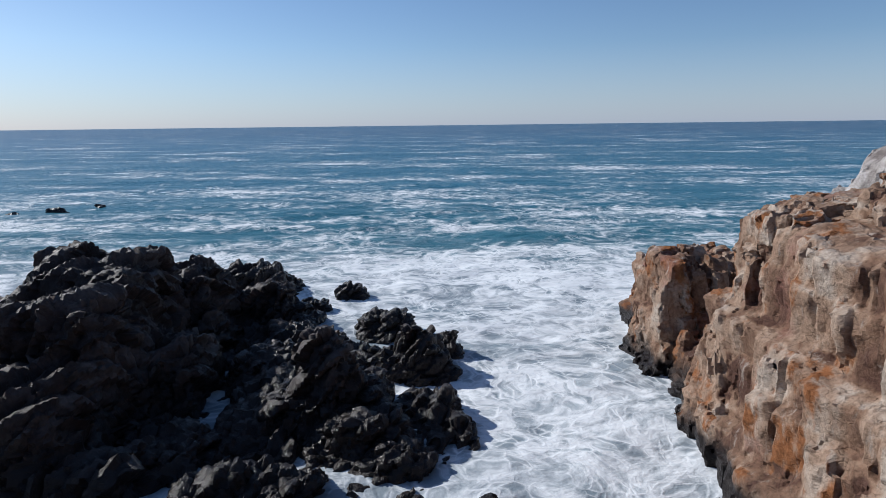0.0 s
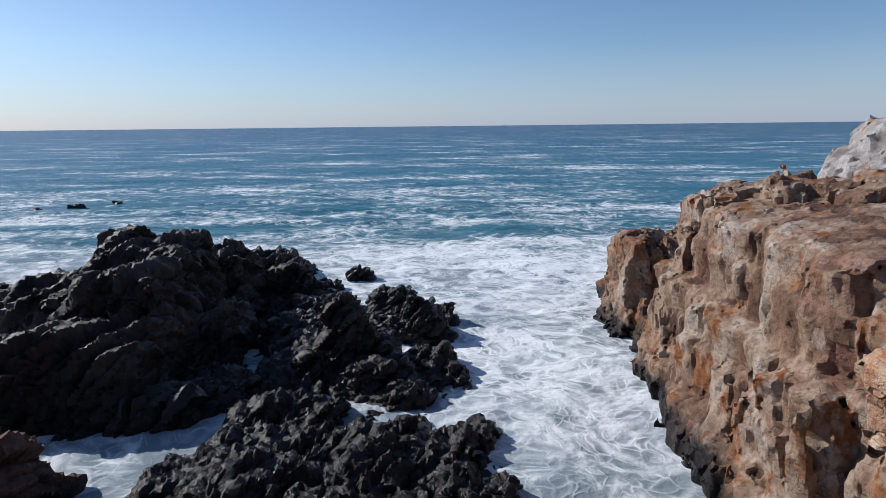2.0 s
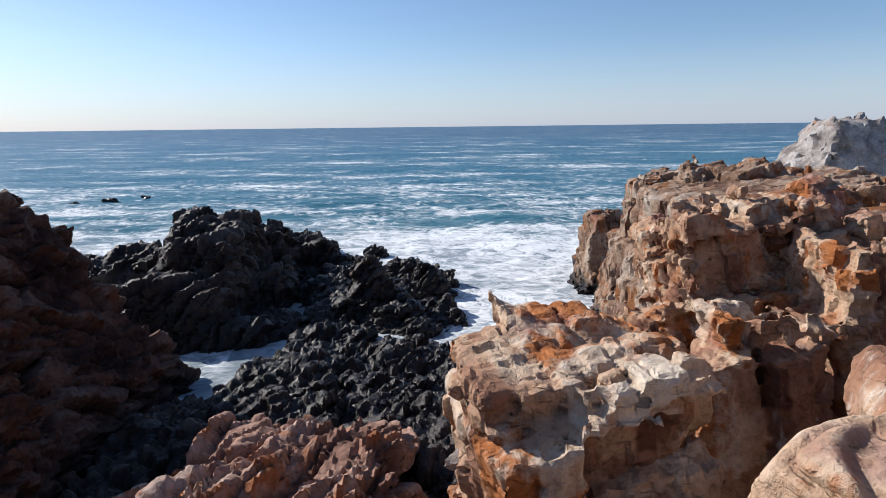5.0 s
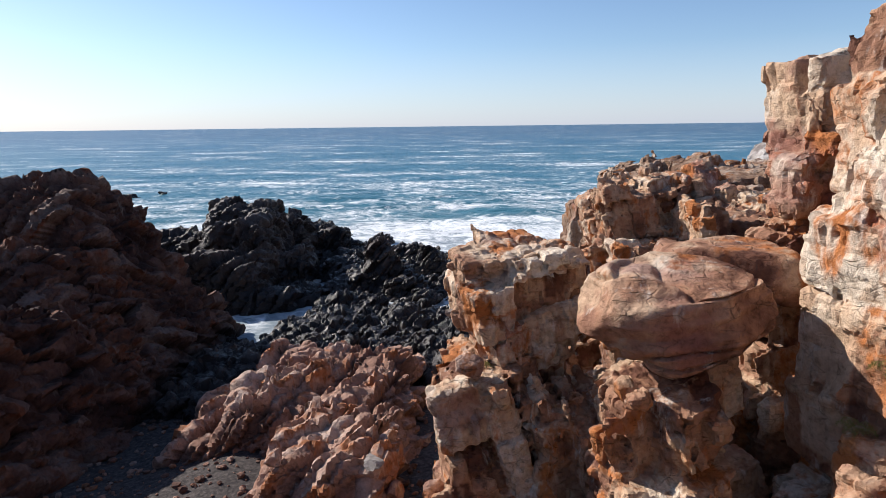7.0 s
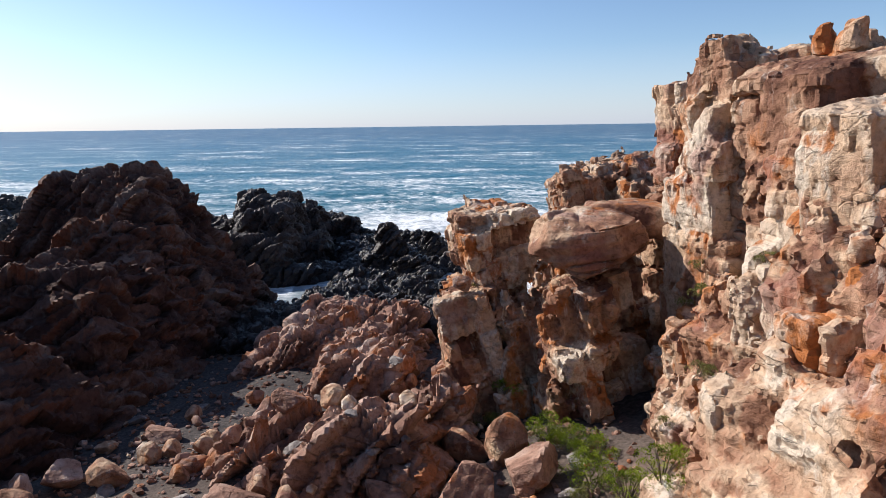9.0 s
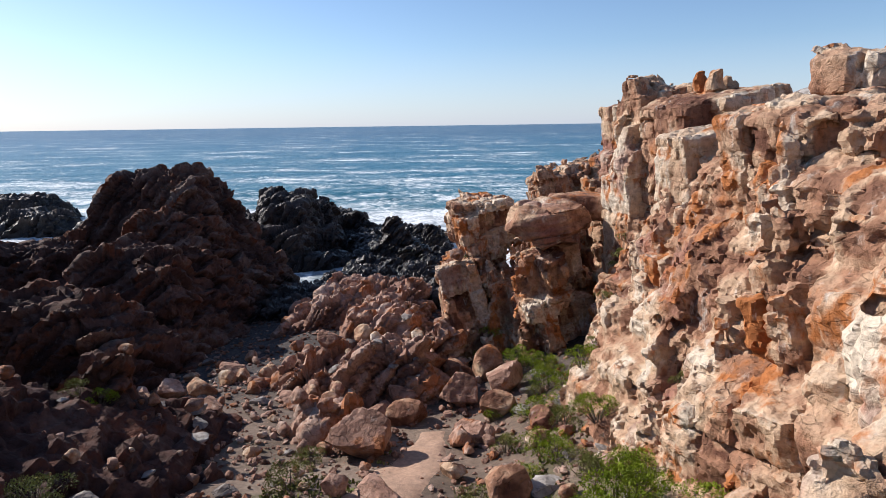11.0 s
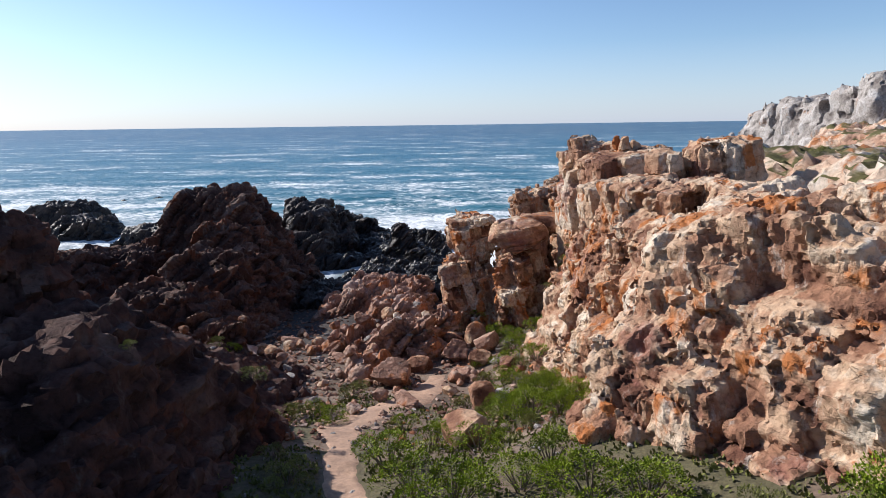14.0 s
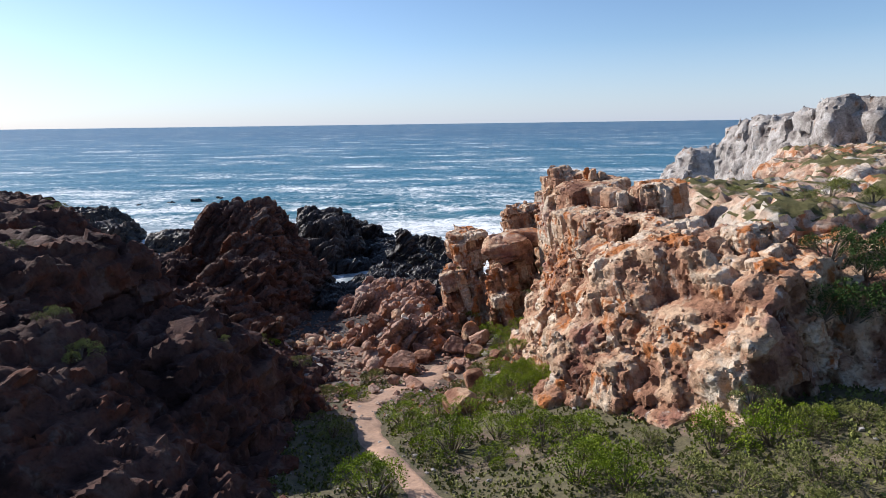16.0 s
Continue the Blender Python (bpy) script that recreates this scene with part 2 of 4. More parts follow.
def carve(v, q, style, seed):
    """Blocks, joints and roughness laid on a surface; returns the points and the tone of each block."""
    n = normals(v, q)
    if style in BEDS:
        w = bedded(v, style, seed)
        sizes, slant = BEDS[style][3], BEDS[style][7]
        who = bricks(w, sizes, seed)[1]
        who2 = bricks(w, tuple(0.46 * s for s in sizes), seed + 9)[1]
        chip = w + 0.05 * np.stack([fbm(v, 0.4, 2, seed + k) for k in (7, 8, 9)], 1)
        e3, who3, lean3, *_ = bricks(chip, tuple(0.21 * s for s in sizes), seed + 13)
        d = 0.05 * (who3 - 0.5) + 0.7 * slant * lean3 - 0.03 * np.exp(-(e3 / 0.03) ** 2) + 0.07 * fbm(v, 0.8, 4, seed + 20, 0.6)
    elif style == "worn":
        who, who2 = np.clip(0.5 + fbm(v, 1.2, 2, seed + 5), 0, 1), np.clip(0.5 + fbm(v, 0.5, 3, seed + 3), 0, 1)
        d = 0.16 * fbm(v, 1.1, 4, seed + 20, 0.55) + 0.07 * fbm(v * [0.5, 0.5, 3.0], 0.7, 3, seed + 22) + 0.03 * fbm(v, 0.2, 3, seed + 25, 0.6)
    elif style == "slanted":
        w = turned(v, 62, 118)
        warp = 0.4 * np.stack([fbm(v, 1.6, 3, seed + k) for k in (1, 2, 3)], 1)
        f, s, who, lean = cells(w + warp, (3.6, 2.4, 0.6), seed)
        f2, s2, who2, lean2 = cells(w + warp, (1.0, 0.7, 0.24), seed + 9)
        d = 0.6 * (who - 0.5) + 0.2 * lean - 0.14 * np.exp(-((s - f) / 0.10) ** 2)
        d += 0.22 * (who2 - 0.5) + 0.35 * lean2 - 0.06 * np.exp(-((s2 - f2) / 0.10) ** 2)
        d += 0.13 * fbm(v, 0.9, 4, seed + 20, 0.62) + 0.06 * fbm(v, 0.25, 3, seed + 25, 0.6)
    elif style == "stony":
        w = turned(v, 30, 110) + 0.25 * np.stack([fbm(v, 1.2, 2, seed + k) for k in (1, 2, 3)], 1)
        f, s, who, lean = cells(w, (1.5, 1.2, 0.55), seed)
        f2, s2, who2, lean2 = cells(w, (0.6, 0.5, 0.3), seed + 9)
        d = 0.24 * (who - 0.5) + 0.3 * lean + 0.14 * (who2 - 0.5) + 0.45 * lean2 + 0.3 * fbm(v, 0.9, 4, seed + 20, 0.65)
    else:
        w = turned(v, 48, 105) + 0.22 * np.stack([fbm(v, 1.1, 3, seed + k) for k in (1, 2, 3)], 1)
        f, s, who, lean = cells(w, (1.5, 1.0, 0.42), seed)
        f2, s2, who2, lean2 = cells(w, (0.5, 0.36, 0.2), seed + 9)
        d = 0.34 * (who - 0.5) + 0.3 * lean - 0.12 * np.exp(-((s - f) / 0.1) ** 2)
        d += 0.13 * (who2 - 0.5) + 0.25 * lean2 + 0.30 * fbm(v, 0.7, 4, seed + 20, 0.65) + 0.06 * fbm(v, 0.2, 3, seed + 25, 0.6)
    return v + n * d[:, None], who, who2


def rock_mesh(name, specs, material, style, h, levels, seed, rough=0.35, knobs=2.4, others=()):
    """One solid rock out of blocks that melt into one another."""
    lo = np.min([(s[0] - abs(s[4]) - abs(s[5]) * 0.5 - abs(s[7]) * (s[3] - s[2]), s[1] - abs(s[5]) - abs(s[4]) * 0.5 - abs(s[8]) * (s[3] - s[2]), s[2]) for s in specs], 0) - 1.2
    hi = np.max([(s[0] + abs(s[4]) + abs(s[5]) * 0.5 + abs(s[7]) * (s[3] - s[2]), s[1] + abs(s[5]) + abs(s[4]) * 0.5 + abs(s[8]) * (s[3] - s[2]), s[3]) for s in specs], 0) + 1.2
    n = np.ceil((hi - lo) / h).astype(int) + 1
    p = np.stack(np.meshgrid(*[(lo[a] + h * np.arange(n[a])).astype(np.float32) for a in range(3)], indexing="ij"), -1).reshape(-1, 3)

    def solid(p):
        d = None
        for s in specs:
            b = block_distance(p, s)
            if d is None:
                d = b
            else:
                k = 0.25
                m = np.clip(0.5 + 0.5 * (d - b) / k, 0, 1)
                d = d * (1 - m) + b * m - k * m * (1 - m)
        return d

    d = solid(p)
    near = np.abs(d) < (1.15 if style in BEDS else 1.6)
    if style in BEDS:
        shift, lift = stepped(p[near], style, seed)
        moved = p[near] + shift
        d[near] = solid(moved) + lift + rough * fbm(moved, knobs, 3, seed + 40)
    else:
        d[near] += rough * fbm(p[near], knobs, 3, seed + 40)
    v, q = whole(*net(d.reshape(n), lo, h))
    v = relax(v, q, 1)
    for _ in range(levels):
        v, q = finer(v, q)
    deep = v[:, 2] < np.maximum(ground_height(v[:, 0], v[:, 1]) - 0.6, -0.8)
    for spec in others:
        deep |= block_distance(v, spec) < -1.0
    q = q[~deep[q].all(1)]
    used = np.unique(q)
    where = np.zeros(len(v), np.int64)
    where[used] = np.arange(len(used))
    v, q = v[used], where[q]
    v, tone, grain = carve(v, q, style, seed)
    me = mesh_of(name, v, q, material, True, tone=tone, grain=grain)
    me.set_sharp_from_angle(angle=radians(24 if style in BEDS else 34))
    return me


# ---- materials ----
def nodes_of(name):
    m = bpy.data.materials.new(name)
    m.use_nodes = True
    t = m.node_tree
    return m, t, t.nodes["Principled BSDF"]


def node(t, kind, inputs=None, **props):
    n = t.nodes.new(kind)
    for k, v in props.items():
        setattr(n, k, v)
    for k, v in (inputs or {}).items():
        if isinstance(v, bpy.types.NodeSocket):
            t.links.new(v, n.inputs[k])
        else:
            n.inputs[k].default_value = v
    return n


def ramp(t, fac, stops):
    n = t.nodes.new("ShaderNodeValToRGB")
    t.links.new(fac, n.inputs[0])
    while len(n.color_ramp.elements) < len(stops):
        n.color_ramp.elements.new(0.5)
    for e, (at, c) in zip(n.color_ramp.elements, stops):
        e.position, e.color = at, (*c, 1)
    return n.outputs[0]


def mix(t, fac, a, b, how="MIX"):
    n = t.nodes.new("ShaderNodeMix")
    n.data_type, n.blend_type = "RGBA", how
    for s, v in ((n.inputs[0], fac), (n.inputs[6], a), (n.inputs[7], b)):
        if isinstance(v, bpy.types.NodeSocket):
            t.links.new(v, s)
        else:
            s.default_value = (*v, 1) if isinstance(v, tuple) else v
    return n.outputs[2]


def maths(t, how, a, b=0.0, c=0.0):
    n = t.nodes.new("ShaderNodeMath")
    n.operation = how
    for s, v in zip(n.inputs, (a, b, c)):
        if isinstance(v, bpy.types.NodeSocket):
            t.links.new(v, s)
        else:
            s.default_value = v
    return n.outputs[0]


def rng(t, v, a, b, c=0.0, d=1.0, soft=True):
    n = node(t, "ShaderNodeMapRange", {0: v, 1: a, 2: b, 3: c, 4: d}, interpolation_type="SMOOTHSTEP" if soft else "LINEAR")
    return n.outputs[0]


def noise_of(t, pos, size, detail=4.0, rough=0.6, stretch=None):
    if stretch:
        pos = node(t, "ShaderNodeMapping", {0: pos, 3: stretch}).outputs[0]
    return node(t, "ShaderNodeTexNoise", {"Vector": pos, "Scale": 1 / size, "Detail": detail, "Roughness": rough}).outputs[0]


def rock_material(name, tones, stain, streak, wet_line=None, rough=0.85, stain_share=0.55, turf=None, blush=None):
    """Rock: block tones, rust or iron stains, pale lichen streaks, grain; black and wet up to wet_line."""
    m, t, b = nodes_of(name)
    pos = node(t, "ShaderNodeNewGeometry").outputs["Position"]
    tone = node(t, "ShaderNodeAttribute", attribute_name="tone").outputs["Fac"]
    grain = node(t, "ShaderNodeAttribute", attribute_name="grain").outputs["Fac"]
    patch = noise_of(t, pos, 2.6, 5.0)
    fine = noise_of(t, pos, 0.16, 5.0, 0.7)
    pick = maths(t, "ADD", maths(t, "MULTIPLY", tone, 0.55), maths(t, "MULTIPLY", grain, 0.45))
    pick = maths(t, "ADD", pick, maths(t, "MULTIPLY", maths(t, "SUBTRACT", patch, 0.5), 1.6))
    k = len(tones)
    col = ramp(t, pick, [(0.08 + 0.84 * i / max(k - 1, 1), c) for i, c in enumerate(tones)])
    rust = noise_of(t, node(t, "ShaderNodeVectorMath", {0: pos, 1: (31.0, 7.0, 3.0)}, operation="ADD").outputs[0], 1.3, 6.0, 0.65, (1, 1, 0.6))
    edge = 0.78 - 0.5 * stain_share
    col = mix(t, rng(t, maths(t, "ADD", rust, maths(t, "MULTIPLY", maths(t, "SUBTRACT", maths(t, "ADD", tone, grain), 1.0), 0.16)), edge - 0.05, edge + 0.07), col, stain)
    if blush:
        wine = noise_of(t, node(t, "ShaderNodeVectorMath", {0: pos, 1: (11.0, 57.0, 23.0)}, operation="ADD").outputs[0], 2.1, 5.0, 0.6)
        col = mix(t, rng(t, wine, 0.56, 0.66, 0, 0.6), col, blush)
    pale = noise_of(t, pos, 0.7, 6.0, 0.7, (1.6, 1.6, 0.5))
    col = mix(t, rng(t, pale, 0.57, 0.70, 0, 0.62), col, streak)
    col = mix(t, 1.0, col, ramp(t, fine, [(0.30, (0.5, 0.47, 0.45)), (0.46, (0.95, 0.95, 0.95)), (0.70, (1.25, 1.25, 1.25))]), "MULTIPLY")
    roughness = rough
    if turf:
        flat = node(t, "ShaderNodeSeparateXYZ", {0: node(t, "ShaderNodeNewGeometry").outputs["Normal"]}).outputs[2]
        grown = rng(t, maths(t, "ADD", flat, maths(t, "MULTIPLY", maths(t, "SUBTRACT", noise_of(t, pos, 2.2, 5.0), 0.5), 1.6)), 0.78, 0.98)
        col = mix(t, grown, col, mix(t, fine, (turf[0] * 0.5, turf[1] * 0.5, turf[2] * 0.5), turf))
    if wet_line is not None:
        z = node(t, "ShaderNodeSeparateXYZ", {0: pos}).outputs[2]
        level = maths(t, "ADD", z, maths(t, "MULTIPLY", maths(t, "SUBTRACT", noise_of(t, pos, 1.8, 5.0), 0.5), 3.0))
        wet = rng(t, level, wet_line - 0.5, wet_line + 0.6, 1, 0)
        col = mix(t, wet, col, (0.020, 0.0155, 0.0145))
        roughness = rng(t, wet, 0, 1, rough, 0.33)
    if isinstance(roughness, float):
        b.inputs["Roughness"].default_value = roughness
    else:
        t.links.new(roughness, b.inputs["Roughness"])
    b.inputs["Specular IOR Level"].default_value = 0.3 if rough < 0.7 else 0.15
    mid = noise_of(t, pos, 0.35, 6.0, 0.7)
    swirl = node(t, "ShaderNodeTexNoise", {"Vector": pos, "Scale": 1.6, "Detail": 3.0}).outputs["Color"]
    bent = node(t, "ShaderNodeVectorMath", {0: swirl, 1: (0.2, 0.2, 0.2), 2: pos}, operation="MULTIPLY_ADD").outputs[0]
    # hairline joints along the dipping beds, tinted dark and sunk in the bump
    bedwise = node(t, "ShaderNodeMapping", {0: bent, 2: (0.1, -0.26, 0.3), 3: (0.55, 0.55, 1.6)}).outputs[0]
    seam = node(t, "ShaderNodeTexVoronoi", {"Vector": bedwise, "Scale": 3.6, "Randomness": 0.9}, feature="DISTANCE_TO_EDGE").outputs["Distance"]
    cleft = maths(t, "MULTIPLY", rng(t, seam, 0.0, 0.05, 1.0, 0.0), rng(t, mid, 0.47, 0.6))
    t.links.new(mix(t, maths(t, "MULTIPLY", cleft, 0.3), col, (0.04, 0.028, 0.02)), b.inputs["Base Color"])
    facet = node(t, "ShaderNodeTexVoronoi", {"Vector": bent, "Scale": 5.5, "Randomness": 1.0}).outputs["Distance"]
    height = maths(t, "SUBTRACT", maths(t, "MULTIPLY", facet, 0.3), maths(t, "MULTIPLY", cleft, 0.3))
    b0 = node(t, "ShaderNodeBump", {"Height": height, "Distance": 0.09, "Strength": 0.9})
    b1 = node(t, "ShaderNodeBump", {"Height": mid, "Distance": 0.11, "Strength": 0.9, "Normal": b0.outputs[0]})
    b2 = node(t, "ShaderNodeBump", {"Height": fine, "Distance": 0.045, "Strength": 0.9, "Normal": b1.outputs[0]})
    t.links.new(b2.outputs[0], b.inputs["Normal"])
    return m


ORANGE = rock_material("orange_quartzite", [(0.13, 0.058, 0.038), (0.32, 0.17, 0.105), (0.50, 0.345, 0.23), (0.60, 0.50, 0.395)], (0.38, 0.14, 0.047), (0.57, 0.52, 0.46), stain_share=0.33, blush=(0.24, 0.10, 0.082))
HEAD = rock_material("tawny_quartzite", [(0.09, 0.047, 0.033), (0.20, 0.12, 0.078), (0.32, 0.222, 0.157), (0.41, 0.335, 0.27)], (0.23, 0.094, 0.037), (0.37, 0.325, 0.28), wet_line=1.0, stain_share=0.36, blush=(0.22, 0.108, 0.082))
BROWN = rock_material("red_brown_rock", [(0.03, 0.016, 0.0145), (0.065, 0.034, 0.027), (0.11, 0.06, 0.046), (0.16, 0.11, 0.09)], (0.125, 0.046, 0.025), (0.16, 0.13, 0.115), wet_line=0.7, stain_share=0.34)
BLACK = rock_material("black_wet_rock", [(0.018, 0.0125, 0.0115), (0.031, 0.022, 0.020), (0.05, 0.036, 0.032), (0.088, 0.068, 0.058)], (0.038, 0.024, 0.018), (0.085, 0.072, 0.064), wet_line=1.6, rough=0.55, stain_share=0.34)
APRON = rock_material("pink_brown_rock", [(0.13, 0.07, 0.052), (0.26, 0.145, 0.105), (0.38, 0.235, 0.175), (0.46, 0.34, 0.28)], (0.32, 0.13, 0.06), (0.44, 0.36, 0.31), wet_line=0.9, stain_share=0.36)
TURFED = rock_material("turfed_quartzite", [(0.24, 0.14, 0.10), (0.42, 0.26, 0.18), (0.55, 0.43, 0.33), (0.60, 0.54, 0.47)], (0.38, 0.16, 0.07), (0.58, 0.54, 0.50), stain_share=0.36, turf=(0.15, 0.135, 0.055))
# red-brown rock, its tones lowered to carry the hillside's shade
HILL = rock_material("shaded_hill_rock", [(0.028, 0.0135, 0.0118), (0.058, 0.028, 0.0235), (0.09, 0.045, 0.036), (0.125, 0.078, 0.063)], (0.10, 0.036, 0.022), (0.13, 0.10, 0.09), stain_share=0.36)
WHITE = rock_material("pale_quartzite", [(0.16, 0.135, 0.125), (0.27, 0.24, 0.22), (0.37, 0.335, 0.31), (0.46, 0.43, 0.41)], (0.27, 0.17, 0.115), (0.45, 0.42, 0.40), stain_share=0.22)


def ground_material():
    m, t, b = nodes_of("stony_soil")
    pos = node(t, "ShaderNodeNewGeometry").outputs["Position"]
    patch, fine = noise_of(t, pos, 2.2, 5.0), noise_of(t, pos, 0.12, 5.0, 0.7)
    col = ramp(t, patch, [(0.3, (0.10, 0.07, 0.05)), (0.5, (0.19, 0.13, 0.095)), (0.7, (0.27, 0.20, 0.15))])
    y = node(t, "ShaderNodeSeparateXYZ", {0: pos}).outputs[1]
    # dark cove gravel, darkened further to stand in for the ridge's shade
    shaded_gravel = rng(t, maths(t, "ADD", y, maths(t, "MULTIPLY", patch, 5.0)), -13.0, -7.0)
    col = mix(t, shaded_gravel, col, ramp(t, fine, [(0.35, (0.022, 0.017, 0.017)), (0.5, (0.052, 0.040, 0.037)), (0.68, (0.10, 0.082, 0.075))]))
    green = rng(t, maths(t, "ADD", noise_of(t, pos, 1.4, 5.0), maths(t, "MULTIPLY", y, -0.016)), 0.82, 0.98, 0, 0.85)
    col = mix(t, green, col, mix(t, fine, (0.05, 0.048, 0.02), (0.14, 0.125, 0.055)))
    col = mix(t, 1.0, col, ramp(t, fine, [(0.25, (0.5, 0.5, 0.5)), (0.6, (1, 1, 1)), (0.85, (1.25, 1.25, 1.25))]), "MULTIPLY")
    t.links.new(col, b.inputs["Base Color"])
    b.inputs["Roughness"].default_value = 0.95
    bump = node(t, "ShaderNodeBump", {"Height": fine, "Distance": 0.05, "Strength": 0.8})
    t.links.new(bump.outputs[0], b.inputs["Normal"])
    return m


def sea_material():
    """Blue-green water under lacy foam that thins out to sea."""
    m, t, b = nodes_of("sea_water")
    pos = node(t, "ShaderNodeNewGeometry").outputs["Position"]
    xyz = node(t, "ShaderNodeSeparateXYZ", {0: pos})
    x, y = xyz.outputs[0], xyz.outputs[1]
    flat = node(t, "ShaderNodeCombineXYZ", {0: x, 1: y, 2: 0.0}).outputs[0]
    bend = node(t, "ShaderNodeTexNoise", {"Vector": flat, "Scale": 0.22, "Detail": 3.0}).outputs["Color"]
    bent = node(t, "ShaderNodeVectorMath", {0: bend, 1: (5.0, 5.0, 0.0), 2: flat}, operation="MULTIPLY_ADD").outputs[0]
    lace_big = node(t, "ShaderNodeTexVoronoi", {"Vector": bent, "Scale": 0.55}, feature="DISTANCE_TO_EDGE").outputs["Distance"]
    lace_small = node(t, "ShaderNodeTexVoronoi", {"Vector": bent, "Scale": 1.7}, feature="DISTANCE_TO_EDGE").outputs["Distance"]
    veil = noise_of(t, bent, 1.6, 6.0, 0.65)
    swell = noise_of(t, flat, 26.0, 4.0, 0.55, (0.45, 1.0, 1.0))
    slewed = node(t, "ShaderNodeMapping", {0: bent, 2: (0.0, 0.0, 0.2)}).outputs[0]
    lines = noise_of(t, slewed, 7.0, 5.0, 0.65, (0.5, 1.0, 1.0))
    # how much foam: full in the surf, broken past it, thin streaks far out
    surf = rng(t, y, 34.0, 75.0, 1.0, 0.0)
    mid = rng(t, y, 60.0, 190.0, 1.0, 0.0)
    far = rng(t, y, 150.0, 800.0, 1.0, 0.0)
    cover = maths(t, "ADD", maths(t, "MULTIPLY", surf, 0.12), maths(t, "MULTIPLY", mid, 0.10))
    cover = maths(t, "ADD", cover, maths(t, "MULTIPLY", far, 0.04))
    cover = maths(t, "ADD", cover, maths(t, "MULTIPLY", maths(t, "SUBTRACT", swell, 0.5), 1.05))
    cover = maths(t, "ADD", cover, maths(t, "MULTIPLY", maths(t, "SUBTRACT", lines, 0.5), 0.9))
    threads = maths(t, "MINIMUM", lace_big, maths(t, "MULTIPLY", lace_small, 1.6))
    body = maths(t, "ADD", cover, maths(t, "MULTIPLY", maths(t, "SUBTRACT", veil, 0.5), 0.9))
    body = maths(t, "SUBTRACT", body, maths(t, "MULTIPLY", threads, 0.65))
    foam = rng(t, body, 0.0, 0.34)
    curd = noise_of(t, bent, 0.8, 6.0, 0.68)
    foam = maths(t, "MULTIPLY", foam, rng(t, maths(t, "SUBTRACT", curd, maths(t, "MULTIPLY", lace_small, 0.45)), 0.26, 0.48, 0.55, 1.0))
    streak = noise_of(t, slewed, 12.0, 7.0, 0.68, (0.42, 1.0, 1.0))
    reach = maths(t, "MULTIPLY", rng(t, y, 50.0, 90.0), rng(t, y, 250.0, 700.0, 1.0, 0.0))
    thread = maths(t, "MULTIPLY", rng(t, maths(t, "ADD", streak, maths(t, "MULTIPLY", maths(t, "SUBTRACT", swell, 0.5), 0.6)), 0.64, 0.74), reach)
    foam = maths(t, "MAXIMUM", foam, maths(t, "MULTIPLY", thread, rng(t, veil, 0.35, 0.6, 0.25, 0.85)))
    deep = ramp(t, rng(t, y, 20.0, 900.0, soft=False), [(0.0, (0.050, 0.150, 0.185)), (0.10, (0.032, 0.135, 0.20)), (0.4, (0.022, 0.105, 0.18)), (1.0, (0.016, 0.075, 0.145))])
    deep = mix(t, rng(t, maths(t, "ADD", surf, noise_of(t, flat, 6.0)), 0.9, 1.6), deep, (0.27, 0.31, 0.34))
    t.links.new(mix(t, foam, deep, (0.80, 0.82, 0.83)), b.inputs["Base Color"])
    t.links.new(rng(t, foam, 0, 1, 0.30, 0.75), b.inputs["Roughness"])
    b.inputs["IOR"].default_value = 1.33
    b.inputs["Specular IOR Level"].default_value = 0.07
    ripple = noise_of(t, flat, 1.1, 5.0, 0.62, (0.7, 1.0, 1.0))
    chop = noise_of(t, flat, 7.0, 4.0, 0.6, (0.5, 1.0, 1.0))
    b1 = node(t, "ShaderNodeBump", {"Height": chop, "Distance": 0.9, "Strength": 0.8})
    b2 = node(t, "ShaderNodeBump", {"Height": ripple, "Distance": 0.22, "Strength": 0.8, "Normal": b1.outputs[0]})
    b3 = node(t, "ShaderNodeBump", {"Height": body, "Distance": 0.12, "Strength": 0.6, "Normal": b2.outputs[0]})
    t.links.new(b3.outputs[0], b.inputs["Normal"])
    return m


def leaf_material(name, dark, light):
    m, t, b = nodes_of(name)
    grain = node(t, "ShaderNodeAttribute", attribute_name="grain").outputs["Fac"]
    own = node(t, "ShaderNodeObjectInfo").outputs["Random"]
    pos = node(t, "ShaderNodeNewGeometry").outputs["Position"]
    # on bushes, grain also carries shading painted from top to underside
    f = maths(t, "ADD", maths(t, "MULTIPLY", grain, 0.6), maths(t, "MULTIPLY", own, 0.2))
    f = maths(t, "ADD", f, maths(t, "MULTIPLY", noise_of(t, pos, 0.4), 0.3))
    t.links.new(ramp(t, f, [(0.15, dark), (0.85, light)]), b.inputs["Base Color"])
    b.inputs["Roughness"].default_value = 0.6
    b.inputs["Specular IOR Level"].default_value = 0.12
    return m


